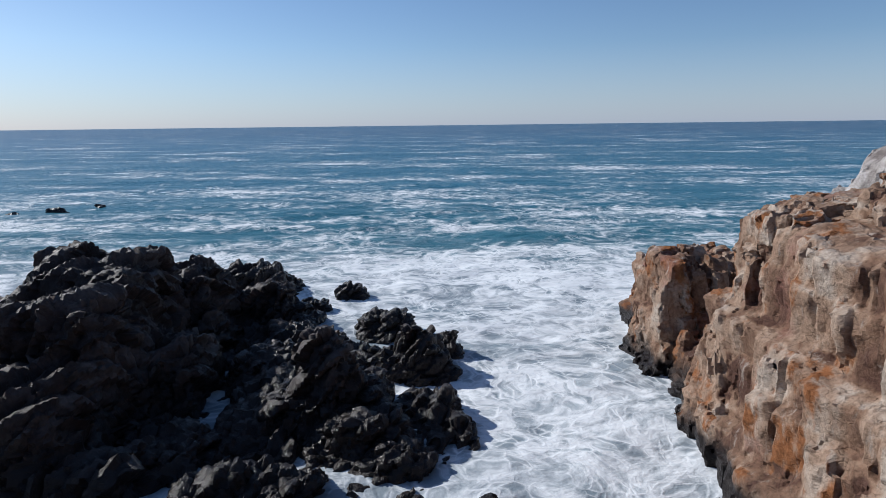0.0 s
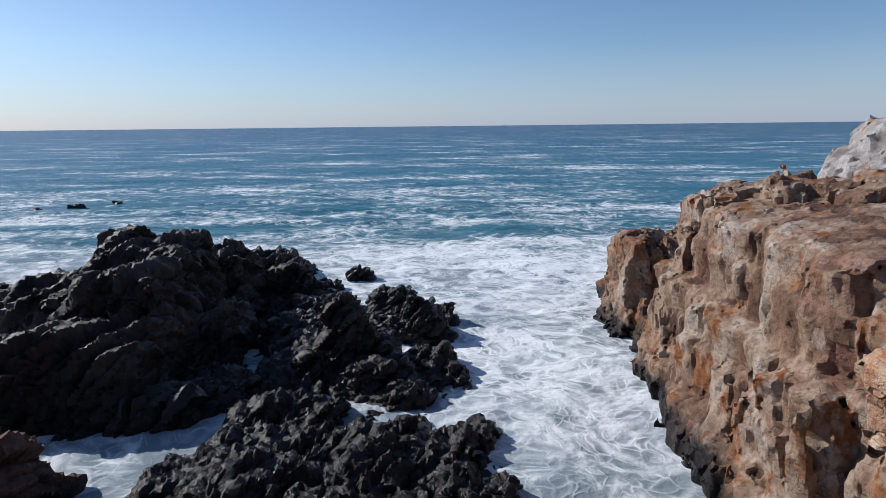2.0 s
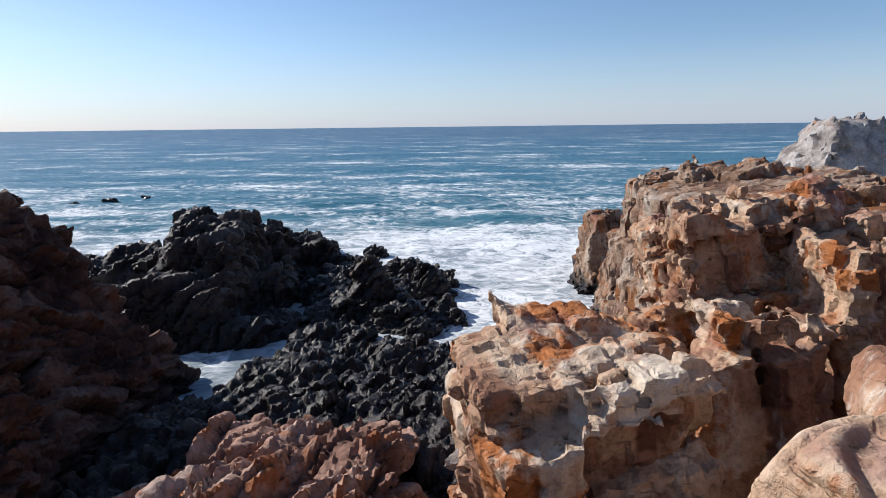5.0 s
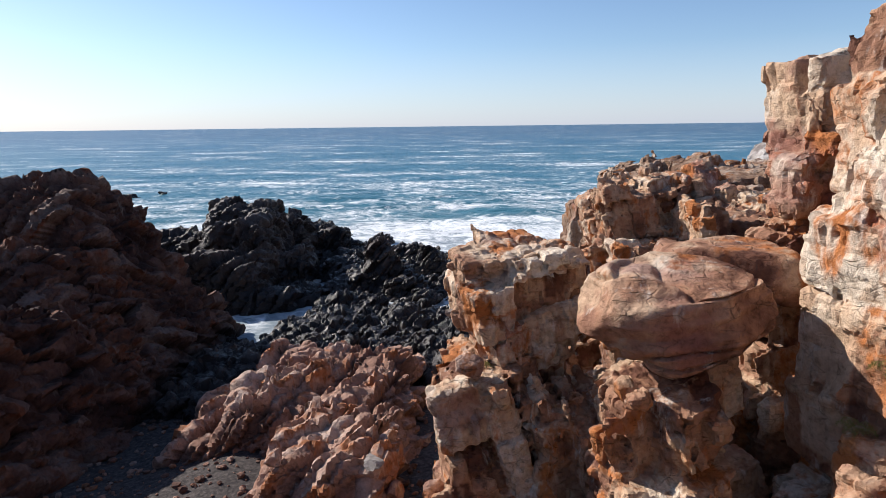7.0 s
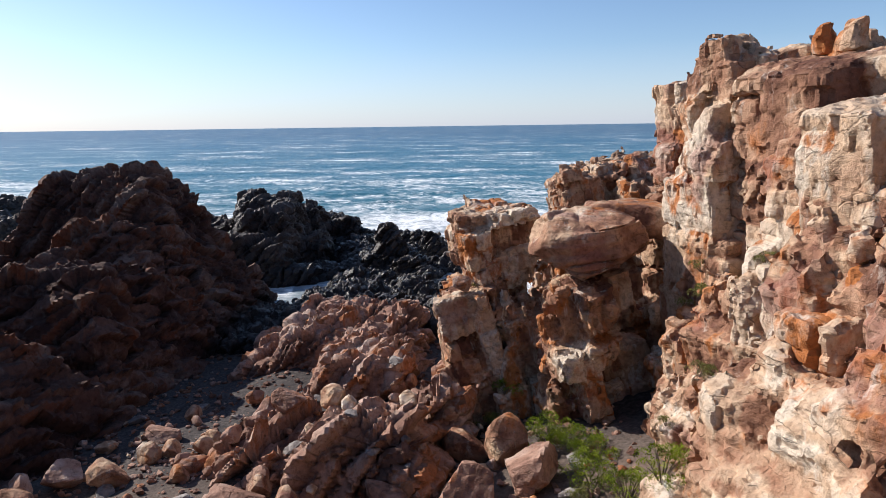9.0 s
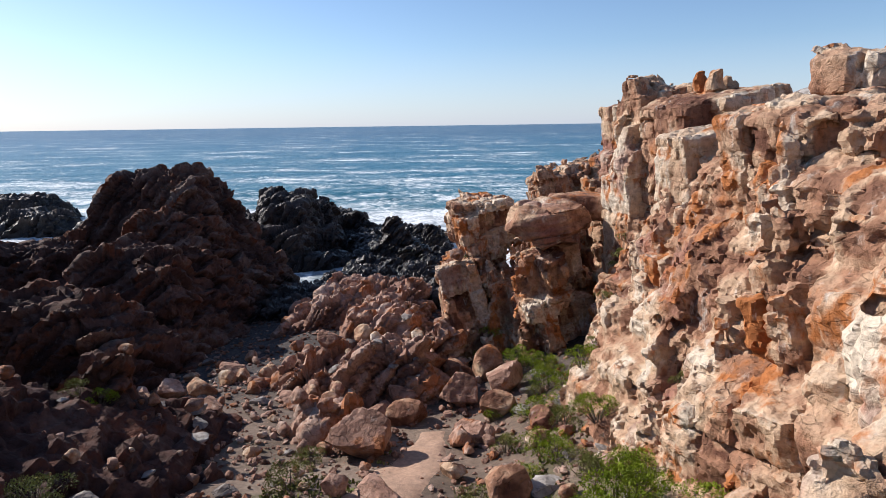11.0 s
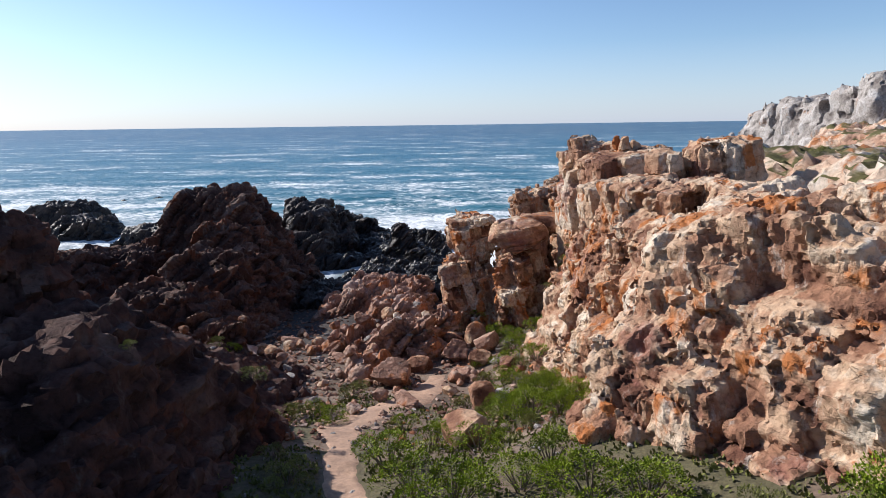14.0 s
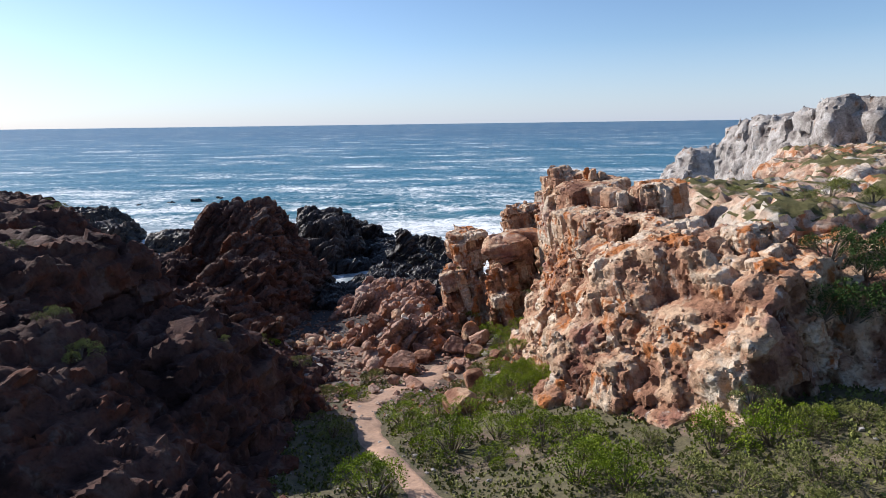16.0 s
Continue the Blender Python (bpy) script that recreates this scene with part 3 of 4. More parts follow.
def plain(name, colour, rough=0.9, size=0.15):
    m, t, b = nodes_of(name)
    pos = node(t, "ShaderNodeNewGeometry").outputs["Position"]
    n, big = noise_of(t, pos, size, 5.0, 0.7), noise_of(t, pos, size * 9, 4.0)
    col = mix(t, 1.0, colour, ramp(t, n, [(0.25, (0.6, 0.6, 0.6)), (0.75, (1.2, 1.2, 1.2))]), "MULTIPLY")
    col = mix(t, 1.0, col, ramp(t, big, [(0.3, (0.75, 0.75, 0.75)), (0.7, (1.15, 1.13, 1.1))]), "MULTIPLY")
    t.links.new(col, b.inputs["Base Color"])
    b.inputs["Roughness"].default_value = rough
    t.links.new(node(t, "ShaderNodeBump", {"Height": n, "Distance": size * 0.3, "Strength": 0.7}).outputs[0], b.inputs["Normal"])
    return m


GROUND, SEA = ground_material(), sea_material()
SAND = plain("trodden_sand", (0.42, 0.27, 0.19))
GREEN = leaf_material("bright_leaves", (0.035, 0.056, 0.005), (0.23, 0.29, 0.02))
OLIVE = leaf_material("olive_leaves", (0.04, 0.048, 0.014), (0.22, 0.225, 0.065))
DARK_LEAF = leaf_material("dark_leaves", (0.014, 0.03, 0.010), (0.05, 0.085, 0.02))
TWIG = plain("grey_twigs", (0.16, 0.12, 0.09))


# ---- setting: ground and sea ----
def ground_height(x, y):
    z = np.interp(y, [-140, -60, -32, -26, -21, -16, -10, -4, 5, 14, 30, 60], [14, 10.5, 6.0, 5.0, 3.7, 2.6, 2.0, 1.5, 0.7, -0.5, -2.5, -4])
    z = z + np.clip(x - 0.5, 0, 9) * np.interp(y, [-60, -34, -28, -18, -5, 5], [0.12, 0.24, 0.27, 0.36, 0.25, 0.0])
    z = z + np.clip(-x - 6.0, 0, 40) * np.interp(y, [-60, -20, -14, -4, 12], [0.14, 0.12, -0.05, -0.10, -0.16])
    z = z - 2.6 * np.exp(-((x - 3.6) / 2.0) ** 2) * np.clip((y + 3.5) / 5.0, 0, 1)
    p = np.stack([x, y, 0 * x], -1)
    return z + 0.25 * fbm(p, 3.0, 4, 71) + 0.08 * fbm(p, 0.7, 3, 72)


def sheet(xs, ys):
    n, m = len(xs), len(ys)
    gx, gy = np.meshgrid(xs, ys, indexing="ij")
    i = np.arange(n * m).reshape(n, m)
    q = np.stack([i[:-1, :-1], i[1:, :-1], i[1:, 1:], i[:-1, 1:]], -1).reshape(-1, 4)
    return gx.ravel(), gy.ravel(), q


def spread(near, far, count, power=3.0):
    s = np.linspace(-1, 1, count)
    return near * s + (far - near) * np.sign(s) * np.abs(s) ** power


gx, gy, gq = sheet(np.concatenate([np.linspace(-160, -26, 40), np.linspace(-25.5, 25.5, 160), np.linspace(26, 160, 40)]), np.concatenate([np.linspace(-200, -51, 40), np.linspace(-50, 22, 215), np.linspace(24, 70, 20)]))
ground = new("ground", mesh_of("ground", np.stack([gx, gy, ground_height(gx, gy)], 1), gq, GROUND, True))
tagged(ground, "stony brown soil with green patches on the valley floor", "ground", kind="structure")

wx, wy, wq = sheet(spread(45, 4900, 270, 5.0), 15 + np.concatenate([np.linspace(-60, -12, 10), np.linspace(-11.7, 60, 185), 60 + 4800 * np.linspace(0.004, 1, 110) ** 3]))
wp = np.stack([wx, wy, 0 * wx], 1)
fade = np.interp(wy, [0, 20, 60, 200, 600], [0.5, 1.0, 1.2, 1.0, 0.0])
wz = fade * (0.32 * fbm(wp * [0.6, 1, 1], 5.0, 3, 5) + 0.10 * fbm(wp, 1.2, 3, 8)) + np.interp(wy, [0, 60, 250, 700], [0, 0, 0.35, 0]) * fbm(wp * [0.2, 1, 1], 16.0, 2, 11)
wz = wz + 10.5 * np.clip(np.hypot(wx, wy) / 4900, 0, 1) ** 2
sea = new("sea", mesh_of("sea", np.stack([wx, wy, wz], 1), wq, SEA, True))
tagged(sea, "blue-green sea with white lacy surf foam", "sea", kind="structure")


# ---- rock formations ----
def formation(name, label, category, parts, group=""):
    """A rock that stands as one; its parts are the masses one can tell apart."""
    base = parts[0][1][0]
    root = new(name)
    root.location = (base[0], base[1], base[2])
    tagged(root, label, category, group)
    for i, (piece, specs, material, style, h, levels, seed, *more) in enumerate(parts):
        others = [spec for k, other in enumerate(parts) if k != i for spec in other[1]]
        me = rock_mesh(piece, specs, material, style, h, levels, seed, *more, others=others)
        me.transform(Matrix.Translation(-root.location))
        new(piece, me).parent = root
    return root


J, G, S, K = "jointed", "rugged", "slanted", "knobbly"
formation("headland", "tawny jointed rock headland standing in the surf", "headland", [
    ("body", [C(12.9, 13.6, -2, 8.0, 5.75, 6.3, rz=-3, lx=0.2, tp=0.94, r=0.15), C(12.5, 7.5, -1, 7.6, 4.6, 3.6, lx=0.1, tp=0.8)], HEAD, "columned", 0.14, 0, 101, 0.25),
    ("crest", [C(10.4, 17.6, 6, 8.4, 0.9, 1.2), C(11.7, 15.9, 6, 9.0, 0.75, 1.0, tp=0.7), C(13.4, 14.2, 6, 8.7, 1.5, 1.6), C(15.4, 13.5, 5, 8.5, 2, 2), C(13.6, 11.8, 6, 8.2, 1.2, 1.2)], HEAD, J, 0.115, 0, 102, 0.2),
    ("buttress", [C(10.0, 26.0, -2, 4.6, 1.9, 2.3, lx=0.1, tp=0.72), C(10.6, 22.4, -2, 2.0, 1.9, 2.0, lx=0.1, tp=0.8), C(9.3, 20.2, -2, 2.6, 1.4, 1.2, lx=0.12, tp=0.6)], HEAD, "columned", 0.125, 0, 103, 0.2),
    ("outer_slab", [C(12.6, 30.0, -2, 3.9, 3.0, 3.4, rz=8, tp=0.72)], HEAD, J, 0.15, 0, 104),
])
formation("rock_buttress", "orange jointed rock buttress above the surf channel", "rock", [
    ("body", [C(6.4, -0.5, -1, 8.7, 2.5, 1.3, rz=4, tp=0.88, r=0.2)], ORANGE, J, 0.082, 0, 111, 0.2),
    ("crest", [C(4.95, -0.8, 7, 9.0, 0.6, 0.7, tp=0.85), C(6.3, -0.6, 7, 9.3, 0.75, 0.9, tp=0.8), C(7.7, 0.0, 7, 9.0, 0.6, 0.8, tp=0.8)], ORANGE, J, 0.082, 0, 115, 0.15),
    ("ledge", [C(5.1, -1.5, -1, 7.4, 2.2, 0.9, rz=3, tp=0.84, r=0.2)], ORANGE, J, 0.075, 0, 112, 0.2),
    ("shoulder", [C(8.0, -2.2, 2, 8.5, 1.9, 1.7, tp=0.82)], ORANGE, J, 0.09, 0, 113, 0.2),
    ("front", [C(5.1, -3.6, 0.5, 7.6, 1.2, 0.8, rz=-8, tp=0.9, r=0.15)], ORANGE, "massive", 0.075, 0, 114, 0.15),
])
formation("rock_outcrop", "orange stack of square-jointed rock blocks", "rock", [
    ("foot", [C(0.75, -7.0, 1, 5.75, 1.2, 1.6, tp=0.95)], ORANGE, J, 0.068, 0, 121, 0.15),
    ("middle", [C(1.3, -6.5, 3, 6.8, 1.05, 1.1, tp=1.0)], ORANGE, J, 0.068, 0, 122, 0.12),
    ("top", [C(1.1, -6.4, 6.5, 8.15, 1.15, 1.1, rz=4, tp=0.95, r=0.15)], ORANGE, "massive", 0.062, 0, 123, 0.1),
    ("side", [C(2.25, -7.7, 1, 5.75, 0.85, 1.2)], ORANGE, J, 0.072, 0, 124, 0.15),
    ("back", [C(4.7, -7.2, 1, 5.4, 1.6, 0.9, tp=0.9)], ORANGE, J, 0.09, 0, 126, 0.15),
    ("pillar", [C(3.3, -9.7, 1.0, 6.7, 0.98, 0.95, tp=0.88), C(4.35, -9.5, 4.6, 7.0, 0.3, 0.4), C(4.5, -9.0, 1.0, 4.6, 0.9, 0.9, tp=0.8)], ORANGE, J, 0.068, 0, 125, 0.15),
])
def wedged_boulder():
    """A rounded, faceted boulder that narrows to its ends, with a flat slab against its back."""
    root = formation("balanced_boulder", "large orange boulder wedged across the rock blocks", "boulder", [
        ("flat_slab", [C(4.85, -8.2, 7.65, 8.4, 1.2, 0.9, rz=-10, tp=0.9, r=0.2)], ORANGE, "worn", 0.12, 1, 132, 0.12)])
    v = np.array([(x, y, z) for x in (-1, 1) for y in (-1, 1) for z in (-1, 1)], float)
    q = np.array([(0, 1, 3, 2), (4, 6, 7, 5), (0, 4, 5, 1), (2, 3, 7, 6), (0, 2, 6, 4), (1, 5, 7, 3)])
    for _ in range(6):
        v, q = finer(v, q)
    v /= np.linalg.norm(v, axis=1, keepdims=True)
    reach = np.full(len(v), 1.0)
    for x, y, z, far in [(0.05, -0.15, 1, 0.66), (-0.55, -0.1, -0.8, 0.70), (0.55, -0.1, -0.85, 0.60), (-1, -0.25, 0.35, 0.86), (0.1, -1, 0.1, 0.72), (0.7, -0.7, 0.2, 0.80), (-0.5, -0.85, -0.2, 0.80), (1, 0.2, -0.2, 0.9), (-0.2, -0.6, 0.8, 0.74)]:
        n = np.array((x, y, z)) / math.sqrt(x * x + y * y + z * z)
        along = v @ n
        cut = np.where(along > 0.05, far / np.maximum(along, 0.05), 9)
        m = np.clip(0.5 + 0.5 * (reach - cut) / 0.035, 0, 1)
        reach = reach * (1 - m) + cut * m - 0.035 * m * (1 - m)
    v = v * reach[:, None] * (1.56, 1.25, 1.12)
    turn = radians(-8)
    v = v @ np.array([[math.cos(turn), math.sin(turn), 0], [-math.sin(turn), math.cos(turn), 0], [0, 0, 1]]) + (3.52, -9.5, 7.52)
    n = normals(v, q)
    bed = turned(v, 12, 80)
    d = 0.10 * fbm(v, 0.9, 4, 133, 0.55) + 0.09 * fbm(bed * (0.3, 0.3, 3.0), 0.6, 3, 134) - 0.09 * np.exp(-(fbm(bed * (0.4, 0.4, 2.0), 0.8, 2, 135) / 0.06) ** 2)
    v = v + n * d[:, None]
    me = mesh_of("boulder", v - np.array(root.location), q, ORANGE, True, tone=np.clip(0.45 + 0.6 * fbm(v, 1.1, 2, 136), 0, 1), grain=np.clip(0.5 + fbm(v, 0.5, 3, 137), 0, 1))
    me.set_sharp_from_angle(angle=radians(24))
    new("boulder", me).parent = root


wedged_boulder()
formation("cliff", "orange and white jointed quartzite cliff wall", "cliff", [
    ("thin_tower", [C(6.45, -7.9, 4, 11.5, 0.75, 0.85, tp=0.78, r=0.2)], ORANGE, "massive", 0.067, 0, 141, 0.12),
    ("tower", [C(6.75, -10.6, 3, 12.3, 1.25, 1.2, tp=0.84, r=0.25)], ORANGE, "massive", 0.067, 0, 142, 0.2),
    ("rib", [C(6.5, -14.4, 3, 11.0, 0.66, 0.8, tp=0.92)], ORANGE, "massive", 0.070, 0, 156, 0.15),
    ("wall", [C(7.75, -12.9, 3, 12.0, 1.7, 1.5, tp=0.94)], ORANGE, "massive", 0.071, 0, 143, 0.2),
    ("capstone", [C(8.0, -12.4, 10.6, 12.35, 0.7, 0.7, tp=0.75, r=0.2)], ORANGE, "massive", 0.075, 0, 158, 0.15),
    ("apron", [C(6.8, -13.4, 2, 7.6, 3.2, 2.4, tp=0.5)], ORANGE, G, 0.071, 0, 144),
    ("pillar", [C(5.9, -16.7, 4, 10.8, 1.0, 0.9, tp=0.9)], ORANGE, "massive", 0.067, 0, 145, 0.15),
    ("column", [C(6.5, -18.5, 4, 10.4, 0.9, 0.9, tp=0.9), C(9.0, -18.6, 3, 10.8, 1.9, 3.4, tp=0.9)], ORANGE, J, 0.071, 0, 149, 0.15),
    ("face", [C(7.45, -21.6, 2, 10.6, 5.1, 6.4, lx=0.27, tp=0.84, r=0.25)], ORANGE, G, 0.088, 0, 146),
    ("crest", [C(6.25, -20.4, 7, 11.4, 1.1, 1.2), C(6.9, -22.6, 7, 11.6, 1.2, 1.1), C(7.7, -24.7, 7, 11.4, 1.3, 1.2), C(8.8, -26.6, 7, 11.5, 1.3, 1.2)], ORANGE, J, 0.071, 0, 147, 0.2),
    ("knob", [C(7.1, -20.0, 9.6, 12.1, 0.8, 0.8, tp=0.8, r=0.2)], ORANGE, "massive", 0.075, 0, 159, 0.15),
    ("block", [C(8.3, -20.6, 10, 12.7, 1.1, 1.0)], ORANGE, "massive", 0.071, 0, 155, 0.15),
    ("shoulder", [C(7.5, -27.5, 3, 11.2, 5, 4.6, rz=30, lx=0.22, ly=0.12, tp=0.6)], ORANGE, G, 0.089, 0, 148),
    ("foot", [C(12.4, -30.6, 3, 11.3, 5, 5, rz=55, lx=0.23, ly=0.33, tp=0.5)], ORANGE, G, 0.089, 0, 157),
])
formation("plateau", "rocky grass-topped plateau behind the cliff", "hill", [
    ("body", [C(18.2, -19.5, 2, 11.9, 9.2, 7.0, tp=0.85, r=0.8)], TURFED, "stony", 0.44, 1, 151, 0.3, 4.0),
    ("rise", [C(24.5, -10, 2, 12.5, 6, 6.5, tp=0.75, r=1.0), C(32, 0, 2, 12.7, 6.5, 8, tp=0.75, r=1.0)], TURFED, "stony", 0.5, 1, 152, 0.4, 4.0),
])
formation("white_peak", "pale grey-white jagged quartzite peak on the far headland", "rock", [
    ("peak", [C(34.8, 10.5, 6, 16.8, 2.6, 3.0, tp=0.5), C(37.8, 8.6, 6, 16.6, 2.6, 2.8, tp=0.7), C(41.5, 7.5, 6, 15.8, 3.0, 3.0, tp=0.7), C(36, 14.5, 6, 15.8, 3, 3, tp=0.6)], WHITE, J, 0.277, 0, 161, 0.7),
    ("wall", [C(36.5, 21, 4, 15.2, 3.6, 6, tp=0.6), C(37.5, 30.5, 2, 14.6, 4, 5, tp=0.5)], WHITE, J, 0.312, 0, 163, 0.8),
    ("point", [C(38.5, 46, -1, 10.8, 9, 8, tp=0.3)], WHITE, J, 0.416, 0, 162, 0.8),
])
formation("rock_ridge", "red-brown jagged rock ridge in shade", "rock", [
    ("peak", [C(-17.5, 6.7, -1.5, 8.4, 7.7, 5.5, rz=-4, tp=0.32, r=0.25)], BROWN, S, 0.5, 2, 171, 0.4),
    ("crest", [C(x, 8 + 0.3 * k, 5.0, z - 0.1, 1.1, 1.0, tp=0.35, lx=-0.12, r=0.1) for k, (x, z) in enumerate([(-20.4, 8.0), (-19.2, 8.3), (-18.1, 8.9), (-17.2, 8.6), (-16.0, 8.5), (-15.1, 7.6)])], BROWN, S, 0.342, 2, 175, 0.25),
    ("shoulder", [C(-24, -2, -1.5, 5.9, 6, 6, tp=0.25)], BROWN, S, 0.364, 1, 172, 0.7),
    ("foot", [C(-14.7, -2.5, -1.5, 5.6, 5.2, 6.0, tp=0.35), C(-16.0, 3, -1.5, 6.4, 5.6, 6, tp=0.2), C(-22, 1, -1.5, 5.2, 6, 7, tp=0.3)], BROWN, S, 0.514, 2, 173, 0.7),
    ("saddle", [C(-14.9, -9, 0, 5.2, 5, 3.6, tp=0.35)], BROWN, S, 0.599, 2, 174, 0.5),
])
formation("sea_stack", "black wet rock stack at the water's edge", "rock", [
    ("peak", [C(-14.6, 25, -1.5, 5.3, 3.3, 3.6, tp=0.62), C(-13.7, 21.2, -1.5, 4.4, 3.3, 3.4, tp=0.55), C(-10.9, 22.6, -1.5, 2.3, 2.5, 2.8, tp=0.5), C(-13.8, 17.3, -1.5, 2.9, 4.4, 3.2, tp=0.45), C(-18, 17, -1.5, 2.6, 3.2, 3.0, tp=0.5), C(-10.3, 16.3, -1.5, 1.3, 2.2, 2.2, tp=0.5)], BLACK, S, 0.514, 2, 181, 0.45),
    ("crest", [C(-16.4, 25, 2.5, 5.3, 0.9, 1.0, tp=0.4, lx=-0.1), C(-15.0, 25.6, 2.5, 5.75, 0.9, 1.0, tp=0.4, lx=-0.1), C(-13.3, 26.5, 2, 5.6, 0.9, 1.1, tp=0.4, lx=-0.1), C(-12.2, 28, 2, 4.6, 0.9, 1.2, tp=0.4, lx=-0.1)], BLACK, S, 0.342, 2, 184, 0.25),
    ("back", [C(-12.9, 29, -1.5, 3.9, 3.2, 3.6, tp=0.5)], BLACK, S, 0.514, 2, 182, 0.45),
    ("flank", [C(-19, 24, -1.5, 3.4, 3.5, 3, tp=0.5), C(-24.5, 27, -1.5, 2.4, 3.5, 3, tp=0.5)], BLACK, K, 0.642, 2, 183, 0.5),
])
formation("reef", "black barnacled reef platform washed by surf", "reef", [
    ("platform", [C(-2.8, 10.3, -1.5, 0.75, 5.0, 5.4, tp=0.7)], BLACK, K, 0.385, 2, 191, 1.1, 2.2),
    ("inner_shelf", [C(-1.2, 4.5, -1.5, 1.2, 5.2, 4, tp=0.75), C(-5.5, 5.5, -1.5, 1.2, 2.6, 2.6, tp=0.7), C(-8.6, 3.6, -1.5, 1.3, 2.2, 4.2, tp=0.7), C(-6.2, 13.6, -1.5, 0.8, 2.6, 2.4, tp=0.6)], BLACK, K, 0.342, 2, 192, 0.9, 2.0),
    ("outer_shelf", [C(-1.6, 16.5, -1.5, 0.3, 2.8, 4.5, rz=12, tp=0.6), C(0.8, 12, -1.5, 0.28, 1.8, 6, rz=10, tp=0.6), C(-0.8, 21, -1.5, 0.25, 1.8, 3.5, tp=0.6)], BLACK, K, 0.385, 2, 193, 1.0, 1.6),
    ("pool_edge", [C(-6.6, 9.8, -1.5, 1.0, 3.0, 3.6, tp=0.7), C(-5.8, 14.4, -1.5, 0.75, 2.8, 2.8, tp=0.65), C(-8.4, 5.6, -1.5, 1.1, 2.0, 2.4, tp=0.65), C(-9.3, 17.8, -1.5, 0.9, 2.2, 2.2, tp=0.6)], BLACK, K, 0.385, 2, 195, 0.9, 2.0),
    ("west_shelf", [C(-6.6, 21.5, -1.5, 0.9, 2.6, 5.5, tp=0.6), C(-8.6, 27.5, -1.5, 0.8, 3.0, 3.5, tp=0.6), C(-4.5, 26.5, -1.5, 0.6, 2.5, 3.2, tp=0.6)], BLACK, K, 0.471, 2, 194, 1.1, 2.0),
])
SKERRY = "low black rock awash in the surf"
for i, spec in enumerate([C(-4.3, 21.0, -1.5, 3.3, 2.5, 2.2, tp=0.3), C(-3.0, 29.8, -1.5, 1.4, 1.8, 1.6, tp=0.5), C(-1.4, 25.3, -1.5, 2.3, 1.9, 1.6, tp=0.3), C(-9.0, 31.3, -1.5, 2.5, 2.5, 2.0, tp=0.4),
                           C(-12.1, 38.3, -1.5, 1.6, 3.0, 2.4, tp=0.5), C(-7.6, 33.8, -1.5, 0.9, 1.5, 1.3, tp=0.5), C(-5.8, 37, -1.5, 0.8, 1.5, 1.2, tp=0.5), C(-2.7, 18.7, -1.5, 1.3, 2.0, 1.6, tp=0.5),
                           C(0.4, 19.5, -1.5, 0.5, 1.2, 1.6, tp=0.5), C(0.1, 27.2, -1.5, 1.2, 1.2, 1.1, tp=0.4), C(-7.6, 24.5, -1.5, 1.3, 2.0, 2.2, tp=0.5), C(-45, 35, -2, 2.4, 6, 4, tp=0.5),
                           C(-53, 45, -2, 3.0, 7, 5, tp=0.5), C(-55, 77, -2, 0.3, 2.6, 1.5, tp=0.4), C(-50.5, 79, -2, 0.6, 2.4, 1.6, tp=0.35), C(-60, 74, -2, 0.2, 2.0, 1.2, tp=0.4), C(-47.5, 84, -2, 0.5, 1.4, 1.2, tp=0.4), C(-34, 30, -2, 2.0, 5, 4, tp=0.5)]):
    low = [("base", [spec[:3] + (0.35 * spec[3], 1.25 * spec[4], 1.2 * spec[5]) + spec[6:9] + (0.6, 0.3)], BLACK, K, 0.42, 2, 240 + i, 0.5, 1.5)] if spec[3] > 1.2 and spec[0] > -30 else []
    formation("skerry", SKERRY, "rock", low + [("peak", [spec], BLACK, S if spec[3] > 1.5 else K, 0.42 if spec[0] > -30 else 0.5, 2 if spec[0] > -30 else 1, 200 + i, 0.4, 1.5)], "rocks in the surf")
formation("rough_bedrock", "pink-brown rough bedrock rising from the cove floor", "rock", [
    ("slab", [C(-4, 0, -1, 2.8, 4, 4.5, tp=0.6), C(-3.2, -4.6, -1, 3.1, 2.7, 3.2, tp=0.55)], APRON, S, 0.364, 2, 221, 0.4),
    ("edge", [C(-6.8, -1, -1, 1.9, 2.2, 3, tp=0.6), C(-6, 5.6, -1, 1.4, 2, 2.5, tp=0.6)], APRON, S, 0.407, 2, 222, 0.4),
    ("rib", [C(-4.8, -10.4, 0.5, 3.0, 2.4, 2.6, tp=0.5), C(-2.1, -11.6, 1, 4.0, 2.4, 2.3, tp=0.45), C(-3.6, -15, 1, 3.3, 1.3, 1.1, tp=0.5), C(-0.5, -9.0, 1, 3.7, 1.3, 1.5, tp=0.5)], APRON, S, 0.321, 2, 223, 0.3),
])
